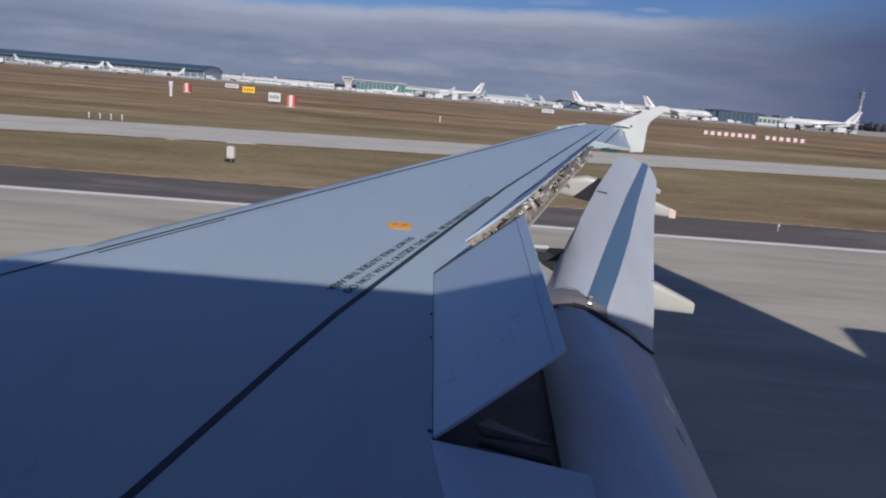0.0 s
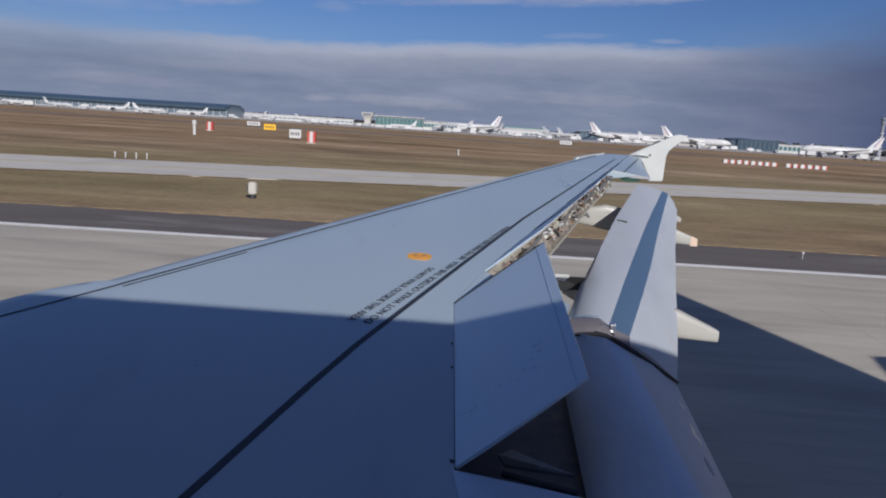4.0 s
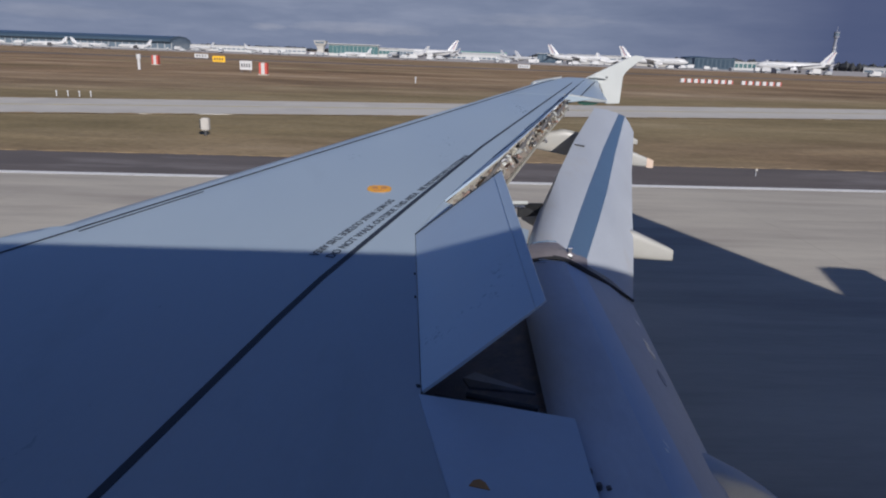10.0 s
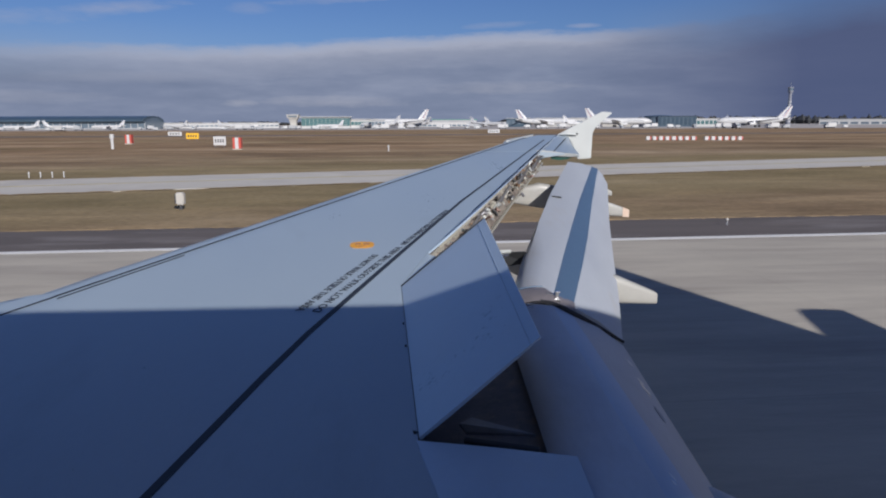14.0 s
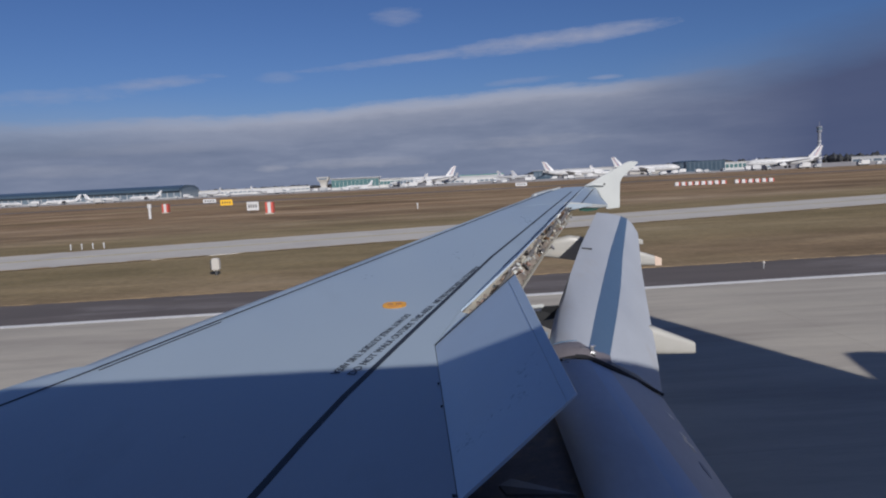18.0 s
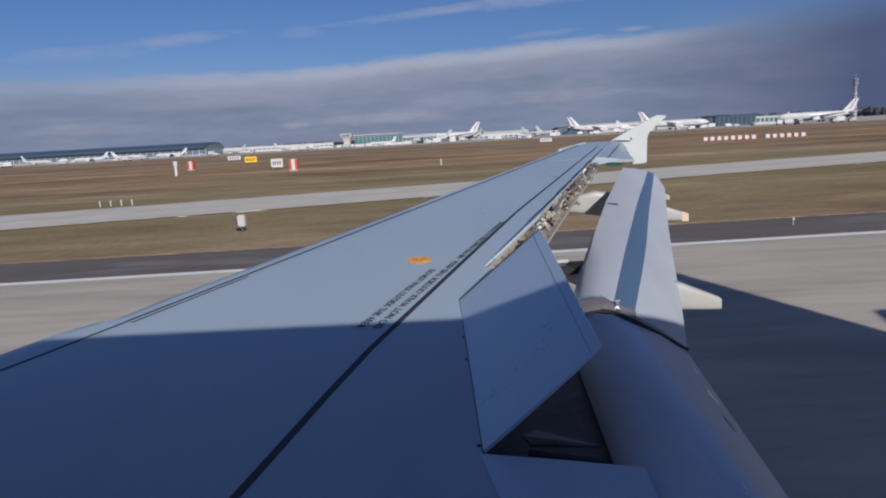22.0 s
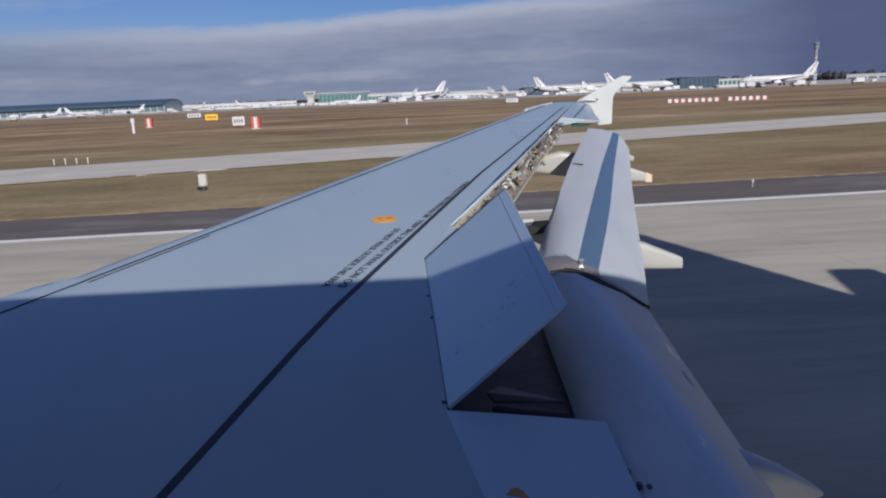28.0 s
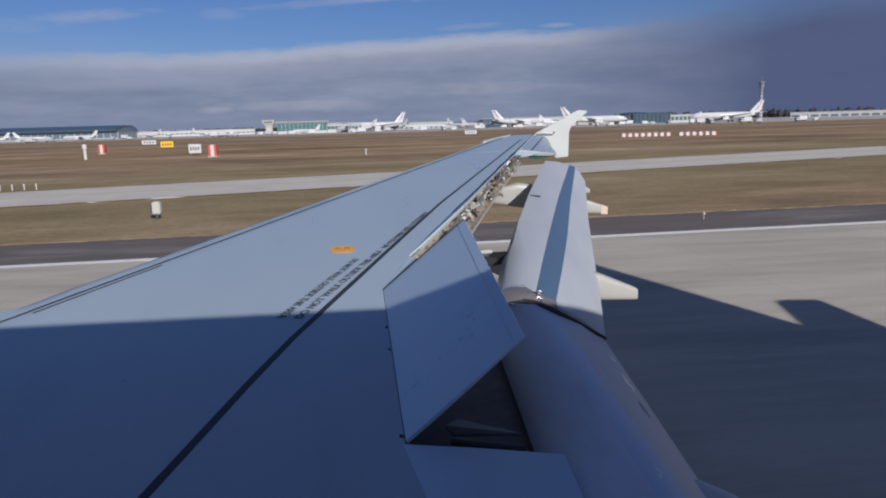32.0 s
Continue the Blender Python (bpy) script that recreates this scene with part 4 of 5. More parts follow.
# highlights below the seam, added as two slivers of steel
for x, y, z in ((0.895, 4.70, 3.112), (0.875, 4.655, 3.104)):
    part("seal_clip", box("seal_clip", (x - 0.03, y - 0.006, z), (x + 0.03, y + 0.006, z + 0.008), STEEL, 0.002), airliner, "small steel sliver put in for a highlight below the seam")


inner_skin = BVHTree.FromPolygons([v.co for v in inner_mesh.vertices], [p.vertices for p in inner_mesh.polygons])


def inner_top(y, x):
    """Height of the inboard flap's upper skin."""
    return inner_skin.ray_cast((x, y, 5.0), (0, 0, -1))[0].z


# sun glints on the inboard flap's rear skin, put in as bright metal flecks
for x, y, long, wide in ((1.455, 3.92, 0.085, 0.034), (1.462, 4.02, 0.055, 0.026), (1.490, 4.33, 0.055, 0.020), (1.447, 3.83, 0.035, 0.010), (1.108, 2.63, 0.040, 0.007), (1.095, 2.58, 0.025, 0.009)):
    glint_outline = []
    for k in range(9):
        t = 2 * math.pi * k / 9
        r = 0.7 + 0.3 * math.sin(3.7 * k + 50 * y)
        px, py = x + wide * r * math.cos(t) - 0.12 * long * math.sin(t), y + long * r * math.sin(t)
        glint_outline.append((px, py, inner_top(py, px) + 0.0022))
    part("worn_patch", slab("worn_patch", glint_outline, (0, 0, -0.002), GLINT), inner_flap, "bright metal fleck put in for a sun glint")
smudge = []
for k in range(11):
    t = 2 * math.pi * k / 11
    py, px = 3.57 + 0.10 * (0.8 + 0.2 * math.sin(5 * k)) * math.sin(t), 1.415 + 0.022 * math.cos(t) + 0.01 * math.sin(t)
    smudge.append((px, py, inner_top(py, px) + 0.003))
part("grease_smudge", slab("grease_smudge", smudge, (0, 0, -0.005), SMUDGE), inner_flap, "dull darker smudge on the rear skin")
part("stop_mark", slab("stop_mark", [(1.95, 8.94, 3.436), (2.07, 8.89, 3.426), (2.072, 8.903, 3.426), (1.952, 8.953, 3.436)], (0, 0, -0.02), GAPMAT), outer_flap, "short dark scuff near the flap's nose")


def fairing(y, rows, paint=None):
    """A canoe-shaped flap-track fairing: x, top, bottom and half width along it."""
    secs = []
    for x, top, low, w in rows:
        m, h = (top + low) / 2, (top - low) / 2
        ring = []
        for k in range(18):
            q = 2 * math.pi * k / 18
            c, t = math.cos(q), math.sin(q)
            ring.append((x, y + w * math.copysign(abs(t) ** 0.35, t), m + h * math.copysign(abs(c) ** 0.45, c)))
        secs.append(ring)
    return part("flap_track_fairing", loft("flap_track_fairing", secs, paint or FAIRING), airliner, "grey pointed flap-track fairing" if paint else "off-white pointed flap-track fairing")


fairing(2.87, [(0.1, 2.52, 2.48, 0.02), (0.5, 2.62, 2.30, 0.13), (1.1, 2.72, 2.28, 0.15), (1.44, 2.685, 2.46, 0.10), (1.60, 2.61, 2.47, 0.065), (1.72, 2.535, 2.455, 0.04), (1.79, 2.485, 2.46, 0.015)], FLAP)
fairing(6.5, [(0.98, 3.02, 2.99, 0.02), (1.15, 3.06, 2.90, 0.08), (1.45, 3.10, 2.74, 0.13), (2.10, 2.90, 2.64, 0.09), (2.43, 2.755, 2.625, 0.06), (2.47, 2.735, 2.625, 0.055)])
fairing(10.5, [(1.58, 3.24, 3.18, 0.03), (1.78, 3.40, 3.15, 0.09), (2.1, 3.47, 3.09, 0.11), (2.5, 3.40, 3.04, 0.11), (3.18, 3.165, 2.955, 0.08), (3.37, 3.095, 2.945, 0.065), (3.48, 3.05, 2.94, 0.055)])
fairing(11.6, [(2.97, 3.40, 3.30, 0.03), (3.40, 3.31, 3.15, 0.05), (3.56, 3.225, 3.15, 0.03)])
part("fairing_cap", loft("fairing_cap", [[(x, 10.5 + a * w, z) for a, z in ((-1, low), (-1, top), (1, top), (1, low))] for x, top, low, w in ((3.39, 3.092, 2.94, 0.066), (3.495, 3.048, 2.935, 0.056))], CAP, smooth=False), airliner, "faded orange cap at the fairing's tip")

# aileron and the tip fence
green_edge = [(2.76, 3.766), (2.92, 3.758), (3.10, 3.756), (3.02, 3.711), (2.88, 3.691), (2.76, 3.711)]
end_line = lambda x: 12.85 - 0.62 * max(0.0, x - 2.58)
part("flap_end_plate", slab("flap_end_plate", [(x, end_line(x) + 0.02, z) for x, z in green_edge], (0, 0.02, 0), GREEN), airliner, "green-primed wing edge above the flap's outer end")
trim = [(2.37, 3.60), (2.44, 3.77), (2.53, 3.872), (2.62, 3.872), (2.78, 3.855), (3.00, 3.828), (3.205, 3.805), (3.205, 3.772), (3.08, 3.758), (2.90, 3.76), (2.70, 3.768), (2.62, 3.72), (2.54, 3.60)]
part("wing_edge_trim", slab("wing_edge_trim", [(x, end_line(x) - 0.01, z) for x, z in trim], (0, 0.028, 0), WHITE, 0.006), airliner, "pale arched trim along the wing edge")

fence_outline = [(3.50, 4.10), (3.75, 4.225), (4.10, 4.40), (4.46, 4.585), (4.54, 4.608), (4.735, 4.585), (4.71, 4.55), (4.52, 4.40), (4.36, 4.25), (4.31, 4.14), (4.30, 3.90), (4.29, 3.575), (3.99, 3.555), (3.93, 3.72), (3.80, 3.98), (3.66, 4.05)]
fence = part("wingtip_fence", slab("wingtip_fence", [(x, 15.60, z) for x, z in fence_outline], (0, 0.07, 0), WHITE, 0.012), airliner, "white swept wingtip fence")
# white paint carries the glint on the light's cover
part("tip_light", tube("tip_light", [(3.56, 15.56, 4.11), (3.66, 15.55, 4.13), (3.82, 15.55, 4.115), (3.94, 15.56, 4.09)], [0.012, 0.032, 0.028, 0.01], WHITE), fence, "glass cover of the tip light, its glint painted white")
part("drain_mark", tube("drain_mark", [(3.95, 15.592, 4.12), (3.95, 15.60, 4.12)], 0.025, GAPMAT), fence, "small dark round mark")


# writing on the wing
def letters(text, size):
    cu = bpy.data.curves.new("stencil", "FONT")
    cu.body, cu.size, cu.extrude = text, size, 0.0015
    ob = bpy.data.objects.new("stencil", cu)
    scene.collection.objects.link(ob)
    me = bpy.data.meshes.new_from_object(ob.evaluated_get(bpy.context.evaluated_depsgraph_get()))
    bpy.data.objects.remove(ob)
    return me


def writing(text, size, at, heading, mat, parent, length):
    """Stencilled words along a line on the wing; each word is a part."""
    whole = letters(text, size)
    k = length / max(v.co.x for v in whole.vertices)
    c, s = math.cos(heading), math.sin(heading)
    done = ""
    for word in text.split():
        done = text[:text.index(word, len(done)) + len(word)]
        end = max(v.co.x for v in letters(done, size).vertices)
        me = letters(word, size)
        shift = end - max(v.co.x for v in me.vertices)
        for v in me.vertices:
            a, b = (v.co.x + shift) * k, v.co.y
            x, y = at[0] + a * c - b * s, at[1] + a * s + b * c
            v.co = (x, y, skin(y, x) + 0.004 + v.co.z)
        me.materials.clear()
        me.materials.append(mat)
        part("stencilled_word", me, parent)


way = math.atan2(7.82 - 4.58, 0.52 + 0.61)
writing("DO NOT WALK OUTSIDE THIS AREA   NE PAS MARCHER A L'EXTERIEUR", 0.085, (-0.575, 4.60), way, INK, wing, 3.40)
writing("DO NOT WALK OUTSIDE THIS AREA", 0.085, (-0.265, 6.02), way + math.pi, INK, wing, 1.45)
for y in (4.36, 4.0, 3.0):
    part("hinge_stud", tube("hinge_stud", [(rear(y) - 0.012, y, deck(y) - 0.005), (rear(y) - 0.012, y, deck(y) + 0.012)], 0.006, GAPMAT, 8), wing)
badge = []
for k in range(24):
    c, q = math.cos(2 * math.pi * k / 24), math.sin(2 * math.pi * k / 24)
    badge.append((-0.375 + 0.112 * math.copysign(abs(c) ** 0.7, c), 6.355 + 0.112 * math.copysign(abs(q) ** 0.8, q)))
amber_mark = part("amber_mark", slab("amber_mark", [(x, y, skin(y, x) + 0.004) for x, y in badge], (0, 0, -0.003), AMBER), wing, "small oval amber painted marking")
for x0, y0, a, b in ((-0.415, 6.375, 0.030, 0.045), (-0.335, 6.375, 0.030, 0.045), (-0.375, 6.29, 0.05, 0.016)):
    ring = [(x0 + a * math.cos(2 * math.pi * k / 12), y0 + b * math.sin(2 * math.pi * k / 12)) for k in range(12)]
    part("mark_inset", slab("mark_inset", [(x, y, skin(y, x) + 0.0075) for x, y in ring], (0, 0, -0.003), ORANGE), amber_mark, "darker orange inset of the marking")


# fuselage with the cabin window that the camera looks through, and the tail
def fuselage():
    xs = [-17, -15, -12, -8, -4, -1.5, -0.7, -0.3, 0.3, 0.7, 1.5, 4, 7.5, 9.5, 11.5, 13.5, 15.2]
    angles = [2 * math.pi * k / 48 for k in range(48)]
    verts, faces = [], []
    for x in xs:
        r, zc = 1.98, 4.18
        if x < -12:
            q = (-12 - x) / 5
            r, zc = 1.98 * math.sqrt(max(0.02, 1 - q * q)), 4.18 - 0.4 * q
        if x > 7.5:
            q = (x - 7.5) / 7.7
            r, zc = 1.98 * (1 - 0.86 * q ** 1.3), 4.18 + 1.15 * q ** 1.3
        verts += [(x, -1.75 + r * math.cos(a), zc + r * math.sin(a)) for a in angles]
    for i in range(len(xs) - 1):
        for j in range(48):
            k = (j + 1) % 48
            mid = (xs[i] + xs[i + 1]) / 2
            if abs(mid) < 0.2 and j in (47, 0, 1, 2):
                continue
            faces.append((i * 48 + j, i * 48 + k, (i + 1) * 48 + k, (i + 1) * 48 + j))
    faces += [tuple(range(48)), tuple(range((len(xs) - 1) * 48, len(xs) * 48))]
    return mesh_from("fuselage", verts, faces, WHITE, True)


part("fuselage", fuselage(), airliner, "white fuselage with a cabin window opening")


def blade(name, root_le, root_te, tip_le, tip_te, thick, mat, axis):
    """A tapered tail surface; axis is the way of its thickness."""
    ax = Vector(axis)
    secs = []
    for le, te, t in ((root_le, root_te, thick), (tip_le, tip_te, thick * 0.5)):
        le, te = Vector(le), Vector(te)
        secs.append([le, le.lerp(te, 0.2) + ax * t, le.lerp(te, 0.5) + ax * t, te, le.lerp(te, 0.5) - ax * t, le.lerp(te, 0.2) - ax * t])
    return loft(name, secs, mat)


part("tail_fin", blade("tail_fin", (7.9, -1.75, 5.9), (13.95, -1.75, 5.9), (12.5, -1.75, 11.6), (14.4, -1.75, 11.6), 0.22, WHITE, (0, 1, 0)), airliner, "white swept tail fin")
part("stabilizer", blade("stabilizer", (10.9, -1.2, 5.0), (13.7, -1.2, 5.0), (13.1, 4.4, 5.5), (14.2, 4.4, 5.5), 0.14, WHITE, (0, 0, 1)), airliner, "white horizontal stabilizer")


def gear(x, y, top, wheel, name):
    leg = part(name, tube(name, [(x, y, wheel * 0.9), (x, y, top)], [0.09, 0.13], BARE), airliner, "grey landing gear leg")
    for s in (-1, 1):
        part("tyre", tube("tyre", [(x, y + s * 0.20, wheel), (x, y + s * 0.23, wheel), (x, y + s * 0.45, wheel), (x, y + s * 0.48, wheel)], [wheel * 0.85, wheel, wheel, wheel * 0.85], RUBBER, 24), leg, "black tyre")


gear(-0.6, 2.05, 2.75, 0.57, "main_gear")
gear(-0.6, -5.55, 2.75, 0.57, "main_gear")
gear(-13.2, -1.75, 2.3, 0.40, "nose_gear")


# ---- across the airfield ----
def at(az, dist, z=0.0):
    a = radians(az)
    return (dist * math.sin(a), dist * math.cos(a), z)


def jet(length, label, stripe, group="parked jets"):
    """A parked airliner, nose towards -x, standing on its wheels at the origin."""
    k = length / 60.0
    ob = thing("parked_jet", (0, 0, 0), label, "airliner", group)
    r = 2.8 * k
    zc = 5.3 * k
    prof = [(-30, 0.12, -0.5), (-29, 0.42, -0.35), (-27, 0.72, -0.15), (-24, 0.95, 0), (-20, 1, 0), (8, 1, 0), (15, 0.9, 0.25), (22, 0.6, 0.9), (28, 0.25, 1.6), (30, 0.1, 1.9)]
    secs = [[(x * k, r * w * math.cos(q), zc + dz * k + r * w * math.sin(q)) for q in (2 * math.pi * i / 16 for i in range(16))] for x, w, dz in prof]
    body = part("fuselage", loft("fuselage", secs, WHITE_FAR), ob)
    part("cockpit_window", loft("cockpit_window", [[(x * k, y * k, z * k) for y, z in ((-1.5, 6.1), (0, 6.35), (1.5, 6.1), (1.5, 5.7), (0, 5.8), (-1.5, 5.7))] for x in (-28.6, -27.9)], GLASS_DARK, smooth=False), body, "dark cockpit window")
    for s in (-1, 1):
        part("cabin_window_row", slab("cabin_window_row", [(-22 * k, s * r * 0.985, zc + 0.55 * k), (14 * k, s * r * 0.90, zc + 0.75 * k), (14 * k, s * r * 0.91, zc + 0.45 * k), (-22 * k, s * r * 1.0, zc + 0.25 * k)], (0, s * 0.03 * k, 0), GLASS_DARK), body, "row of dark cabin windows")
        part("wing", blade("wing", (-6 * k, s * 2.0 * k, 4.3 * k), (5 * k, s * 2.0 * k, 4.1 * k), (9 * k, s * 29 * k, 6.6 * k), (11.5 * k, s * 29 * k, 6.6 * k), 0.6 * k, WHITE_FAR, (0, 0, 1)), ob)
        part("stabilizer", blade("stabilizer", (22 * k, s * 0.8 * k, 6.9 * k), (27 * k, s * 0.8 * k, 6.9 * k), (27.5 * k, s * 9.5 * k, 7.8 * k), (29.5 * k, s * 9.5 * k, 7.8 * k), 0.25 * k, WHITE_FAR, (0, 0, 1)), ob)
        e = part("engine", tube("engine", [(-6.5 * k, s * 9.4 * k, 2.6 * k), (-5.5 * k, s * 9.4 * k, 2.6 * k), (-3 * k, s * 9.4 * k, 2.7 * k), (-0.5 * k, s * 9.4 * k, 2.8 * k)], [1.25 * k, 1.5 * k, 1.4 * k, 0.8 * k], WHITE_FAR, 14), ob)
        part("engine_inlet", tube("engine_inlet", [(-6.55 * k, s * 9.4 * k, 2.6 * k), (-6.4 * k, s * 9.4 * k, 2.6 * k)], [1.05 * k, 1.05 * k], GAPMAT, 14), e, "dark engine inlet")
        part("pylon", slab("pylon", [(-4 * k, s * 9.4 * k, 4.8 * k), (1 * k, s * 9.4 * k, 4.9 * k), (0, s * 9.4 * k, 3.0 * k), (-3.5 * k, s * 9.4 * k, 3.6 * k)], (0, 0.3 * k, 0), WHITE_FAR), e)
        g = part("main_gear", tube("main_gear", [(3 * k, s * 4.5 * k, 1.0 * k), (3 * k, s * 4.2 * k, 4.2 * k)], 0.3 * k, BARE), ob)
        part("wheel", tube("wheel", [(3 * k, s * 4.5 * k - 0.8 * k, 0.85 * k), (3 * k, s * 4.5 * k + 0.8 * k, 0.85 * k)], 0.85 * k, RUBBER, 14), g)
    g = part("nose_gear", tube("nose_gear", [(-24.5 * k, 0, 0.6 * k), (-24.5 * k, 0, 3.2 * k)], 0.2 * k, BARE), ob)
    part("wheel", tube("wheel", [(-24.5 * k, -0.4 * k, 0.6 * k), (-24.5 * k, 0.4 * k, 0.6 * k)], 0.6 * k, RUBBER, 14), g)
    fin = part("tail_fin", blade("tail_fin", (18 * k, 0, 7.2 * k), (27 * k, 0, 7.6 * k), (27.0 * k, 0, 16.8 * k), (30.5 * k, 0, 16.8 * k), 0.35 * k, WHITE_FAR, (0, 1, 0)), ob)
    for i, m in enumerate(stripe):
        a = 0.30 + 0.17 * i
        lo, hi = Vector((18, 0, 7.2)).lerp(Vector((27, 0, 7.6)), a + 0.1), Vector((27, 0, 16.8)).lerp(Vector((30.5, 0, 16.8)), a + 0.1)
        lo2, hi2 = Vector((18, 0, 7.2)).lerp(Vector((27, 0, 7.6)), a + 0.17), Vector((27, 0, 16.8)).lerp(Vector((30.5, 0, 16.8)), a + 0.17)
        for s in (-1, 1):
            off = Vector((0, s * 0.37, 0))
            part("tail_stripe", slab("tail_stripe", [(p + off) * k for p in (lo.lerp(hi, 0.15), lo2.lerp(hi2, 0.15), hi2, hi)], (0, s * 0.03 * k, 0), m), fin, "coloured tail stripe")
    return ob


big = jet(60, "white wide-body jet with striped tail parked on the apron", (BLUE_PAINT, RED_PAINT))
# length chosen to fit the camera's view at this distance
fitted_jet = jet(25, "small white jet parked before the terminal, sized to fit the view", (BLUE_PAINT,))
small = jet(37, "white narrow-body jet parked at the terminal", (BLUE_PAINT,))


def place(ob, az, dist, heading, first=False):
    m = Matrix.Translation(at(az, dist)) @ Matrix.Rotation(radians(heading), 4, "Z")
    if first:
        ob.matrix_world = m
        return ob
    return copy_thing(ob, m)


place(big, 27.2, 640, -8, True)
for az, d, h in ((17.4, 660, 172), (0.0, 660, 25), (11.8, 700, 175)):
    place(big, az, d, h)
place(small, -1.6, 610, -20, True)
for az, d, h in ((1.2, 690, -35), (7.0, 720, 150), (8.2, 740, 160), (21.3, 760, 10), (24.5, 800, 20), (14.6, 650, 190)):
    place(small, az, d, h)
place(fitted_jet, -33.6, 570, 185, True)
for az, d, h in ((-30.9, 585, 168), (-27.4, 590, 12), (-24.9, 600, 195), (-21.9, 596, 5), (-17.3, 600, -25), (-39.0, 590, 8), (-13.2, 640, 170), (-5.6, 585, 30)):
    place(fitted_jet, az, d, h)


# the long vaulted terminal
def terminal():
    ob = thing("terminal_hall", at(-30, 720), "long vaulted terminal with a dark blue-grey roof and glazed front", "building")
    p0, p1 = Vector((-640, 640, 0)), Vector((-212, 600, 0))
    along = (p1 - p0).normalized()
    inward = Vector((-along.y, along.x, 0))
    shape = [(0, 5.2), (-2.0, 6.4), (-1.2, 7.9), (2.0, 9.2), (8, 10.4), (18, 11.0), (30, 10.4), (38, 8.0), (40, 5.0), (38, 4.4), (18, 8.5), (4, 6.4)]
    secs = []
    for i in range(9):
        p = p0.lerp(p1, i / 8)
        secs.append([p + inward * a + Vector((0, 0, b)) for a, b in shape])
    part("roof", loft("roof", secs, ROOF_BLUE), ob, "dark blue-grey vaulted metal roof")
    wall = part("wall", slab("wall", [p0 + inward * 1.5, p1 + inward * 1.5, p1 + inward * 38, p0 + inward * 38], (0, 0, 5.6), WALL_GREY), ob, "grey terminal wall")
    n = 72
    for i in range(n):
        a, b = p0.lerp(p1, (i + 0.08) / n), p0.lerp(p1, (i + 0.92) / n)
        me = slab("window", [a + inward * 1.4 + Vector((0, 0, 0.9)), b + inward * 1.4 + Vector((0, 0, 0.9)), b + inward * 1.0 + Vector((0, 0, 5.3)), a + inward * 1.0 + Vector((0, 0, 5.3))], inward * 0.3, GLASS_DARK)
        part("window", me, wall)
    part("gable_glazing", slab("gable_glazing", [p1 + inward * a + along * 0.2 + Vector((0, 0, b)) for a, b in ((2, 0.2), (2, 6.2), (10, 8.6), (18, 9.3), (30, 8.7), (36, 6.0), (36, 0.2))], along * 0.3, GLASS_DARK), ob, "dark glazed end of the vault")


terminal()


def block(name, label, az0, az1, d0, d1, h, depth, wall_mat, roof_mat, win_mat=None, n=0, band=(0.3, 0.8), roof_over=0.6, gap=0.12):
    """A plain building seen across the apron between two bearings."""
    p0, p1 = Vector(at(az0, d0)), Vector(at(az1, d1))
    along = (p1 - p0).normalized()
    inward = Vector((-along.y, along.x, 0))
    up = Vector((0, 0, 1))
    ob = thing(name, (p0 + p1) / 2, label, "building")
    wall = part("wall", slab("wall", [p0, p1, p1 + inward * depth, p0 + inward * depth], up * h, wall_mat), ob)
    part("roof", slab("roof", [p0 - inward * roof_over - along * roof_over + up * (h + 0.5), p1 - inward * roof_over + along * roof_over + up * (h + 0.5), p1 + inward * depth + along * roof_over + up * (h + 0.6), p0 + inward * depth - along * roof_over + up * (h + 0.6)], -up * 0.49, roof_mat), ob, "flat roof")
    for i in range(n):
        a, b = p0.lerp(p1, (i + gap) / n), p0.lerp(p1, (i + 1 - gap) / n)
        part("window", slab("window", [a - inward * 0.12 + up * h * band[0], b - inward * 0.12 + up * h * band[0], b - inward * 0.12 + up * h * band[1], a - inward * 0.12 + up * h * band[1]], inward * 0.4, win_mat), wall)
    return ob


block("low_pier", "long low white pier building behind the apron", -18.6, -9.6, 700, 690, 4.6, 20, WALL_WHITE, WALL_WHITE, GLASS_DARK, 26, (0.35, 0.6))


def funnel_tower(az, dist):
    """The pale end tower of the concourse, wider at its head than at its foot."""
    p = Vector(at(az, dist))
    ob = thing("concourse_tower", p, "pale concrete end tower of the concourse, flared at the top", "tower")
    rows = ((0, 2.6, 3.5), (4.5, 2.4, 3.3), (7.0, 3.0, 3.9), (9.0, 4.4, 5.2), (11.2, 4.9, 5.6))
    part("tower_wall", loft("tower_wall", [[p + Vector((a * w, b * d, z)) for a, b in ((-1, -1), (1, -1), (1, 1), (-1, 1))] for z, w, d in rows], WALL_SAND, smooth=False), ob)
    part("tower_window", slab("tower_window", [p + Vector((x, -5.58, z)) for x, z in ((-3.4, 9.5), (3.4, 9.5), (3.6, 10.6), (-3.6, 10.6))], (0, -0.2, 0), GLASS_DARK), ob)
    part("tower_roof", slab("tower_roof", [p + Vector((a * 5.2, b * 5.9, 11.21)) for a, b in ((-1, -1), (1, -1), (1, 1), (-1, 1))], (0, 0, 0.5), WALL_GREY), ob)


funnel_tower(-8.45, 610)
block("concourse", "white concourse with a wide band of green glazing", -7.85, -4.0, 615, 612, 9.4, 25, WALL_WHITE, WALL_WHITE, GLASS_GREEN, 12, (0.22, 0.90), 1.6, gap=0.03)
block("concourse_wing", "lower concourse wing with green windows", -3.95, -1.9, 620, 620, 7.4, 20, WALL_WHITE, WALL_WHITE, GLASS_GREEN, 7, (0.35, 0.75), 1.2, gap=0.05)
block("boarding_block", "grey boarding block beside the concourse", -2.3, -1.2, 605, 605, 6.6, 8, WALL_GREY, WALL_WHITE, GLASS_DARK, 4, (0.3, 0.8))
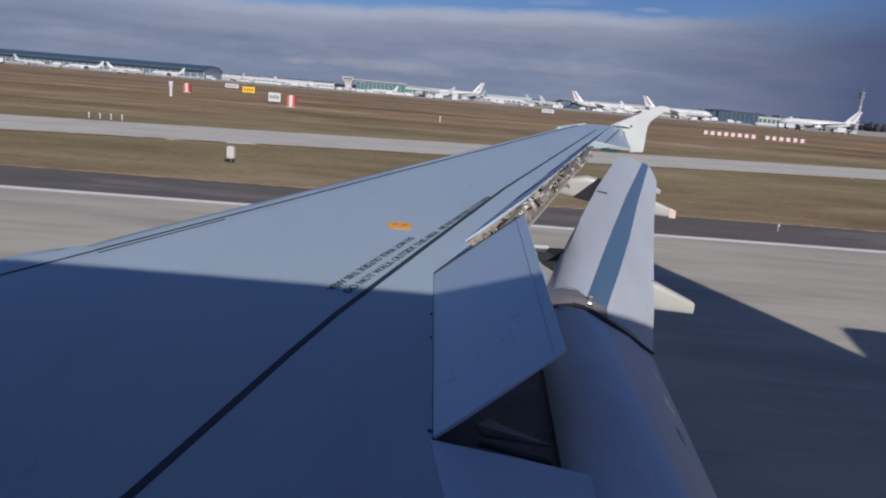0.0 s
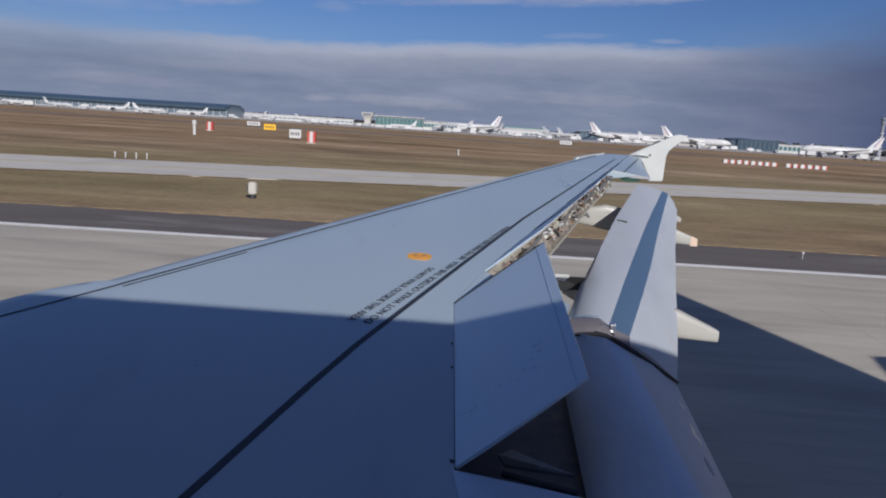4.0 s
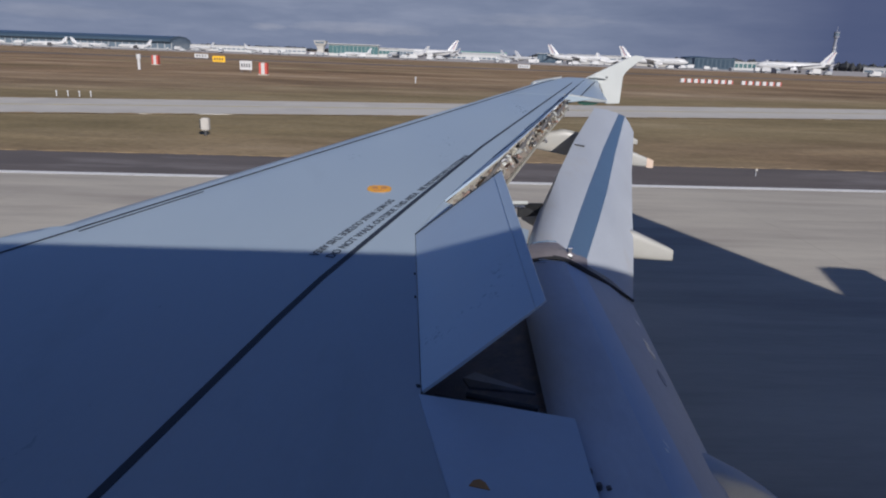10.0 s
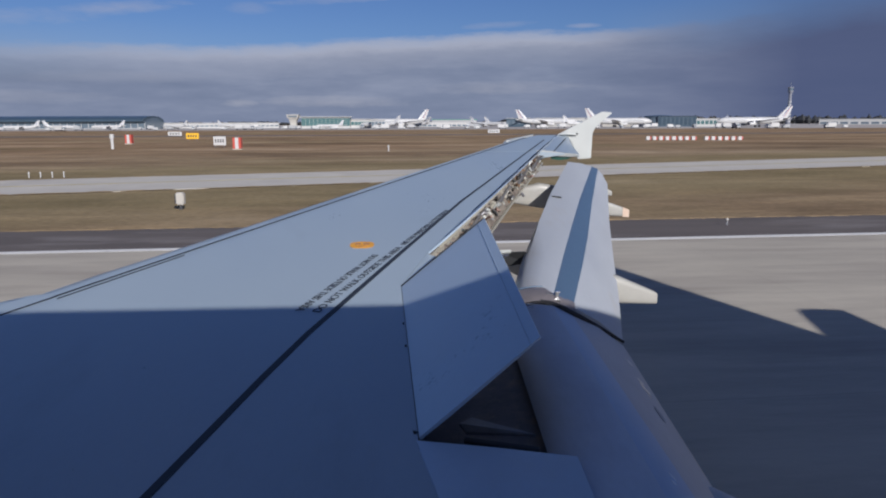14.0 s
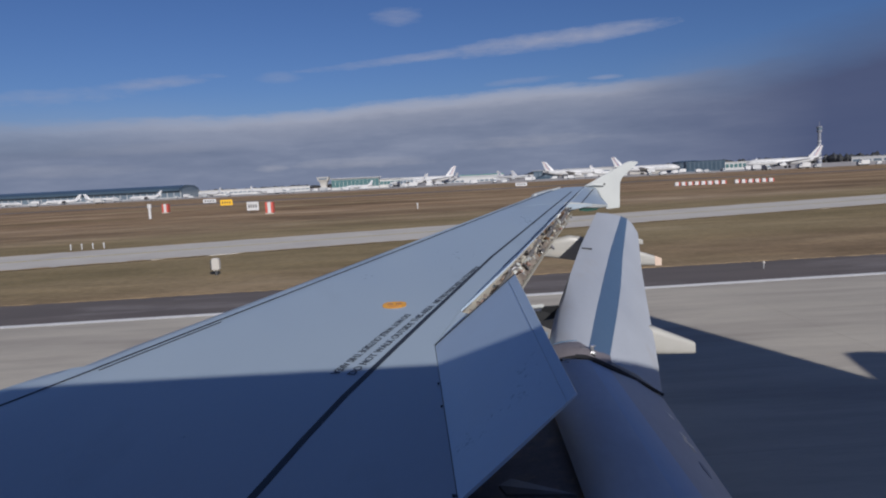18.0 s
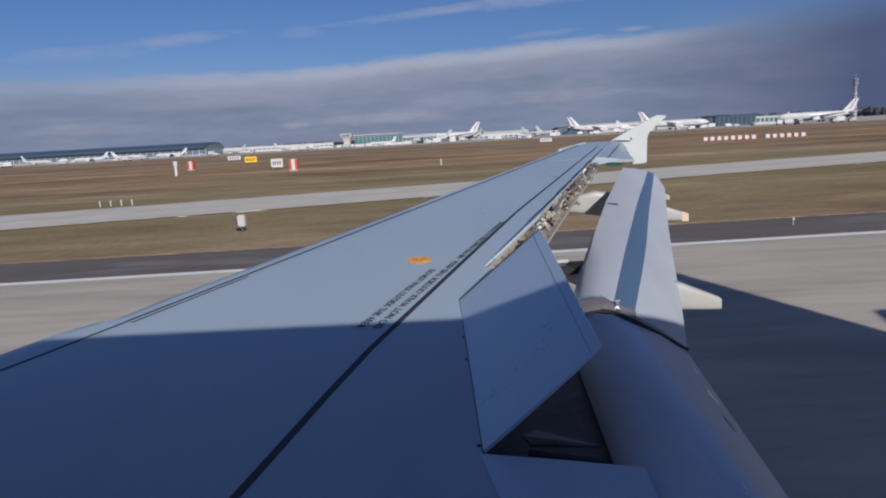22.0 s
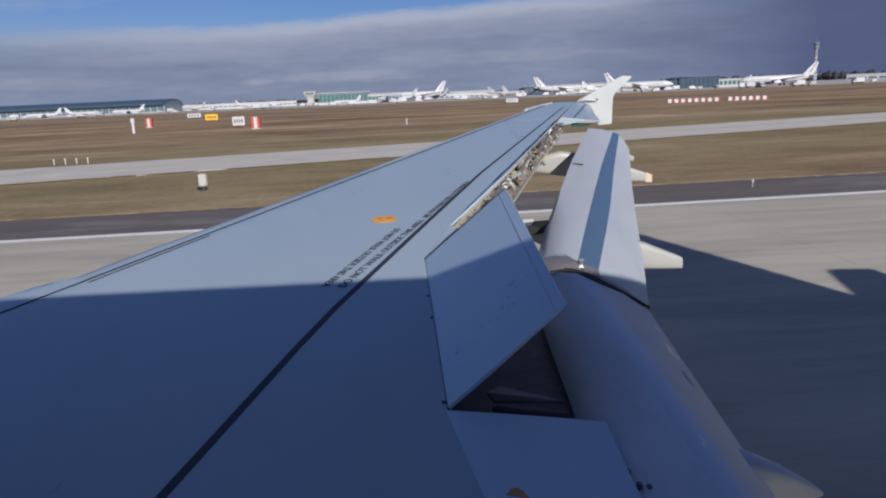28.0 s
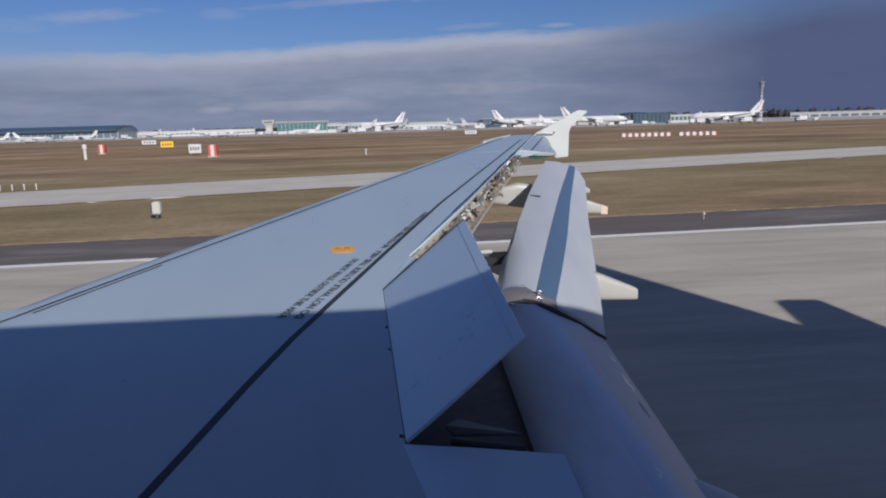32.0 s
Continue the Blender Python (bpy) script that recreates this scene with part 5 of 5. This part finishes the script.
block("cargo_shed", "long low white cargo shed", -0.2, 5.4, 800, 800, 5.2, 25, WALL_WHITE, WALL_GREY, GLASS_DARK, 14, (0.1, 0.45))
block("green_roof_shed", "low shed with a dark green roof", 2.6, 6.2, 900, 900, 8.0, 25, WALL_GREY, GREEN_PAINT)
block("blue_office_block", "small dark blue office block", 8.6, 10.6, 700, 700, 8.2, 20, ROOF_BLUE, WALL_GREY, GLASS_DARK, 5, (0.3, 0.8))
block("maintenance_hall", "wide white maintenance hall with dark windows", 10.9, 16.0, 720, 720, 8.4, 40, WALL_WHITE, WALL_WHITE, GLASS_DARK, 8, (0.45, 0.7))
block("second_hall", "pale hall joined to the maintenance hangar", 16.2, 20.2, 720, 715, 8.0, 40, WALL_SAND, WALL_WHITE, GLASS_DARK, 6, (0.45, 0.7))
block("glazed_satellite", "dark blue glazed satellite building", 20.4, 23.2, 690, 690, 9.4, 40, GLASS_DARK, ROOF_BLUE, ROOF_BLUE, 9, (0.1, 0.92))
block("satellite_wing", "low green-glazed satellite wing", 23.2, 25.6, 700, 705, 7.0, 30, WALL_WHITE, WALL_WHITE, GLASS_GREEN, 8, (0.3, 0.8))
block("distant_hangar", "long pale hangar far off", 31.5, 39, 1150, 1150, 7.5, 40, WALL_WHITE, WALL_GREY, GLASS_DARK, 12, (0.1, 0.5))
block("distant_office", "far low office building", -44, -36, 800, 780, 6.5, 40, WALL_SAND, WALL_GREY, GLASS_DARK, 16, (0.3, 0.7))

# round-ended front of the glazed satellite
drum = thing("satellite_drum", at(20.4, 700), "round dark glazed end of the satellite", "building")
c = Vector(at(20.5, 706))
part("drum_wall", loft("drum_wall", [[c + Vector((14 * math.cos(q), 14 * math.sin(q), z)) for q in (2 * math.pi * i / 28 for i in range(28))] for z in (0, 9.3)], GLASS_DARK), drum)
part("drum_roof", loft("drum_roof", [[c + Vector((r * math.cos(q), r * math.sin(q), z)) for q in (2 * math.pi * i / 28 for i in range(28))] for z, r in ((9.31, 14.6), (9.9, 14.4), (10.6, 8), (10.9, 0.5))], ROOF_BLUE), drum)


def tower(az, dist):
    p = Vector(at(az, dist))
    ob = thing("control_tower", p, "tall slender grey control tower", "tower")
    shaft = part("shaft", tube("shaft", [p, p + Vector((0, 0, 12)), p + Vector((0, 0, 40))], [3.0, 2.0, 1.8], CONC_DARK, 20), ob)
    for z in (4, 8, 12, 16, 20, 24, 28):
        part("shaft_band", tube("shaft_band", [p + Vector((0, 0, z)), p + Vector((0, 0, z + 1.6))], 2.75 - 0.02 * z, WALL_GREY, 20), shaft)
    part("gallery", tube("gallery", [p + Vector((0, 0, 39.5)), p + Vector((0, 0, 41.5)), p + Vector((0, 0, 42.5))], [2.3, 3.3, 3.3], CONC_DARK, 20), ob)
    part("cab_glazing", tube("cab_glazing", [p + Vector((0, 0, 42.5)), p + Vector((0, 0, 46))], [2.9, 3.3], GLASS_DARK, 20), ob)
    part("cab_roof", tube("cab_roof", [p + Vector((0, 0, 46)), p + Vector((0, 0, 46.8)), p + Vector((0, 0, 47.5))], [3.5, 3.5, 1.6], CONC_DARK, 20), ob)
    part("mast", tube("mast", [p + Vector((0, 0, 47.5)), p + Vector((0, 0, 53))], 0.25, CONC_DARK, 8), ob)


tower(29.5, 1000)


# vehicles on the apron
def truck(paint, label):
    ob = thing("service_truck", (0, 0, 0), label, "truck", "service trucks")
    part("cargo_box", box("cargo_box", (-1.2, -1.2, 0.8), (3.6, 1.2, 3.3), paint, 0.08), ob)
    cab = part("cab", slab("cab", [(-3.0, -1.1, 0.7), (-3.0, -1.1, 1.6), (-2.6, -1.1, 2.5), (-1.3, -1.1, 2.6), (-1.3, -1.1, 0.7)], (0, 2.2, 0), paint, 0.06), ob)
    part("windscreen", slab("windscreen", [(-3.0, -1.0, 1.65), (-3.0, 1.0, 1.65), (-2.68, 1.0, 2.4), (-2.68, -1.0, 2.4)], (-0.04, 0, 0.02), GLASS_DARK), cab)
    for s in (-1, 1):
        part("side_window", slab("side_window", [(-2.8, s * 1.11, 1.6), (-2.5, s * 1.11, 2.3), (-1.6, s * 1.11, 2.3), (-1.6, s * 1.11, 1.6)], (0, s * 0.02, 0), GLASS_DARK), cab)
        for x in (-2.2, 2.4):
            part("wheel", tube("wheel", [(x, s * 0.8, 0.45), (x, s * 1.15, 0.45)], 0.45, RUBBER, 14), ob)
    part("chassis", box("chassis", (-2.8, -0.9, 0.45), (3.5, 0.9, 0.8), GAPMAT), ob)
    return ob


t0 = truck(WHITE_FAR, "small white airport service truck on the apron")
t1 = truck(WALL_GREY, "small grey airport service truck on the apron")
place(t0, -11.5, 600, 10, True)
place(t1, 6.3, 575, 170, True)
rng = random.Random(11)
for k in range(70):
    az = -40 + 1.06 * k + rng.uniform(-1.2, 1.2)
    size = rng.uniform(0.55, 1.15)
    spot = Matrix.Translation(at(az, rng.uniform(500, 600))) @ Matrix.Rotation(radians(rng.choice((0, 180, 12, 165, 90))), 4, "Z") @ Matrix.Scale(size, 4)
    copy_thing(rng.choice((t0, t0, t1)), spot)


# boards and lights on the grass
def marker_box(w, h):
    ob = thing("marker_box", (0, 0, 0), "red and white striped equipment cabinet on the grass", "cabinet", "equipment cabinets")
    part("cabinet_body", box("cabinet_body", (-w / 2, -w / 2, 0.12), (w / 2, w / 2, h), SIGN_RED, 0.04), ob)
    part("white_band", box("white_band", (-w * 0.2, -w / 2 - 0.02, 0.13), (w * 0.22, w / 2 + 0.02, h + 0.01), WHITE_FAR), ob, "white painted band")
    part("plinth", box("plinth", (-w / 2 - 0.1, -w / 2 - 0.1, -0.05), (w / 2 + 0.1, w / 2 + 0.1, 0.12), CONCRETE), ob)
    return ob


mb = marker_box(1.35, 2.0)
mb.location = (-28, 123, 0)
copy_thing(mb, pose(-60, 160, 0))


def guidance_sign(x, y, w, h, mat, label):
    ob = thing("guidance_sign", (x, y, 0), label, "sign")
    part("sign_face", box("sign_face", (x - w / 2, y - 0.12, 0.45), (x + w / 2, y + 0.12, 0.45 + h), mat, 0.03), ob)
    for i in range(4):
        a = x - w * 0.36 + w * 0.2 * i
        part("lettering_bar", box("lettering_bar", (a, y - 0.135, 0.45 + h * 0.3), (a + w * 0.1, y - 0.121, 0.45 + h * 0.7), GAPMAT), ob, "dark bar of writing")
    for s in (-0.35, 0.35):
        part("leg", tube("leg", [(x + s * w, y, -0.05), (x + s * w, y, 0.5)], 0.05, BARE, 8), ob)


guidance_sign(-54, 187, 3.2, 1.5, SIGN_YELLOW, "yellow taxiway guidance sign on two legs")
guidance_sign(-33, 131, 2.2, 1.6, WHITE_FAR, "white notice board on two legs in the grass")
guidance_sign(-75, 240, 4.5, 1.3, WHITE_FAR, "long white notice board on two legs")
guidance_sign(36, 270, 4.5, 1.3, WHITE_FAR, "long white notice board on two legs")


def stub(x, y, h, label):
    ob = thing("marker_post", (x, y, 0), label, "post", "marker posts")
    part("post", tube("post", [(x, y, -0.05), (x, y, h * 0.75)], h * 0.10, WHITE_FAR, 10), ob)
    part("cap", tube("cap", [(x, y, h * 0.7), (x, y, h)], h * 0.15, WHITE_FAR, 10), ob)


stub(-51, 128, 2.6, "thin white marker post on the grass")
stub(-1.9, 112, 0.9, "short white marker post on the grass")
for k in range(4):
    stub(-31 + 0.9 * k, 60.2 + 0.1 * k, 0.45, "short white marker post in a row on the grass")
stub(17, 86, 0.8, "short white marker post on the grass")


def taxi_lamp_box(x, y):
    ob = thing("lamp_box", (x, y, 0), "small white lamp box on a dark foot in the grass", "lamp")
    part("housing", box("housing", (x - 0.18, y - 0.2, 0.22), (x + 0.22, y + 0.2, 0.86), WALL_SAND, 0.05), ob)
    part("side_plate", box("side_plate", (x - 0.25, y - 0.16, 0.25), (x - 0.181, y + 0.16, 0.80), GAPMAT, 0.02), ob)
    part("foot", tube("foot", [(x, y, -0.05), (x, y, 0.23)], 0.09, GAPMAT, 8), ob)


taxi_lamp_box(-11.5, 36.9)


def edge_lamp(x, y):
    ob = thing("runway_edge_lamp", (x, y, -0.012), "small runway edge lamp on a short stem", "lamp", "runway edge lamps")
    part("stem", tube("stem", [(x, y, -0.02), (x, y, 0.20)], 0.022, WALL_GREY, 8), ob)
    part("lens", tube("lens", [(x, y, 0.20), (x, y, 0.26), (x, y, 0.30)], [0.055, 0.06, 0.03], WALL_SAND, 10), ob)


for u in (-46, 14.0, 74):
    edge_lamp(*lane(u, 28.2)[:2])

# a row of red and white marker blocks beside the far taxiway
bar = thing("barrier_block", (0, 0, 0), "red and white barrier block in a long row", "barrier", "barrier row")
part("white_half", box("white_half", (-0.45, -0.3, 0), (0.45, 0.3, 0.9), WHITE_FAR, 0.05), bar)
part("red_half", box("red_half", (0.46, -0.3, 0), (0.75, 0.3, 0.9), SIGN_RED, 0.04), bar)
bar.location = (61.3, 171.3, -0.02)
for k in range(1, 14):
    s = k + (1 if k > 7 else 0)
    copy_thing(bar, pose(61.3 + 1.5 * s, 171.3 - 0.35 * s, -0.02))


# far woods, as countless clumps
def woods():
    rng = random.Random(5)
    verts, faces = [], []
    for k in range(900):
        az = rng.uniform(-50, 55)
        d = rng.uniform(1500, 2100)
        h = rng.uniform(6, 11) * (1.6 if az > 19 else 1.25 if az > 8 else 0.8)
        w = rng.uniform(5, 14)
        x, y, _ = at(az, d)
        b = len(verts)
        for z, s in ((0, 0.5), (0.45 * h, 1.0), (0.8 * h, 0.7), (h, 0.12)):
            for i in range(6):
                q = 2 * math.pi * i / 6 + rng.uniform(-0.3, 0.3)
                j = s * rng.uniform(0.7, 1.2)
                verts.append((x + w * j * math.cos(q), y + w * j * math.sin(q), z * rng.uniform(0.85, 1.1)))
        for r in range(3):
            for i in range(6):
                faces.append((b + r * 6 + i, b + r * 6 + (i + 1) % 6, b + r * 6 + 6 + (i + 1) % 6, b + r * 6 + 6 + i))
        faces.append(tuple(b + 18 + i for i in range(6)))
    me = bpy.data.meshes.new("distant_woods")
    me.from_pydata(verts, [], faces)
    me.materials.append(TREES)
    return me


tagged(new("distant_woods", woods()), "dark bare winter woods along the horizon", "trees", kind="stuff")


# dry grass creeping over the pavement edges in small flat mats
def fringe():
    rng = random.Random(23)
    verts, faces = [], []

    def mat_of_grass(x, y, length, width, slope, z):
        b = len(verts)
        n = 7
        for k in range(n):
            q = 2 * math.pi * k / n + rng.uniform(-0.3, 0.3)
            a, c = length * rng.uniform(0.6, 1.1) * math.cos(q), width * rng.uniform(0.6, 1.2) * math.sin(q)
            verts.append((x + a, y + slope * a + c, z))
        verts.append((x, y, z + rng.uniform(0.01, 0.03)))
        faces.extend((b + k, b + (k + 1) % n, b + n) for k in range(n))

    for _ in range(1500):
        x, y, _z = lane(rng.uniform(-70, 110), 30.42 - rng.gauss(0, 0.05))
        mat_of_grass(x, y, rng.uniform(0.10, 0.55), rng.uniform(0.04, 0.13), 0.05, -0.006)
    for _ in range(1300):
        x = rng.uniform(-61, 130)
        w = rng.choice((-6.5, 7.5)) + rng.gauss(0, 0.10)
        mat_of_grass(x, 59.5 + 0.30 * x + w, rng.uniform(0.3, 1.4), rng.uniform(0.08, 0.26), 0.30, -0.012)
    me = bpy.data.meshes.new("grass_fringe")
    me.from_pydata(verts, [], faces)
    me.materials.append(TUFT)
    return me


tagged(new("grass_fringe", fringe()), "dry brown grass creeping over the pavement edges", "grass", kind="stuff")


# concrete slabs of the runway, each with open joints; the rest of it in long strips
cols = [(-4.98 + 4.987 * j, -4.98 + 4.987 * (j + 1)) for j in range(6)]
for j, (v0, v1) in enumerate(cols):
    me = slab("concrete_slab", [(-3.747, -0.187, 0), (3.747, 0.187, 0), (3.747, 0.187 + v1 - v0 - 0.006, 0), (-3.747, -0.187 + v1 - v0 - 0.006, 0)], (0, 0, -0.015), CONCRETE)
    for i in range(15):
        u = -46 + 7.5 * i
        ob = new("concrete_slab", me)
        ob.parent = runway
        ob.location = lane(u, v0, 0.0)
part("concrete_strip", strip("concrete_strip", -900, -49.77, -28.9, 24.945, 0.0, CONCRETE, 0.015), runway)
part("concrete_strip", strip("concrete_strip", 62.77, 900, -28.9, 24.945, 0.0, CONCRETE, 0.015), runway)
part("concrete_strip", strip("concrete_strip", -49.75, 62.75, -28.9, -5.0, 0.0, CONCRETE, 0.015), runway)
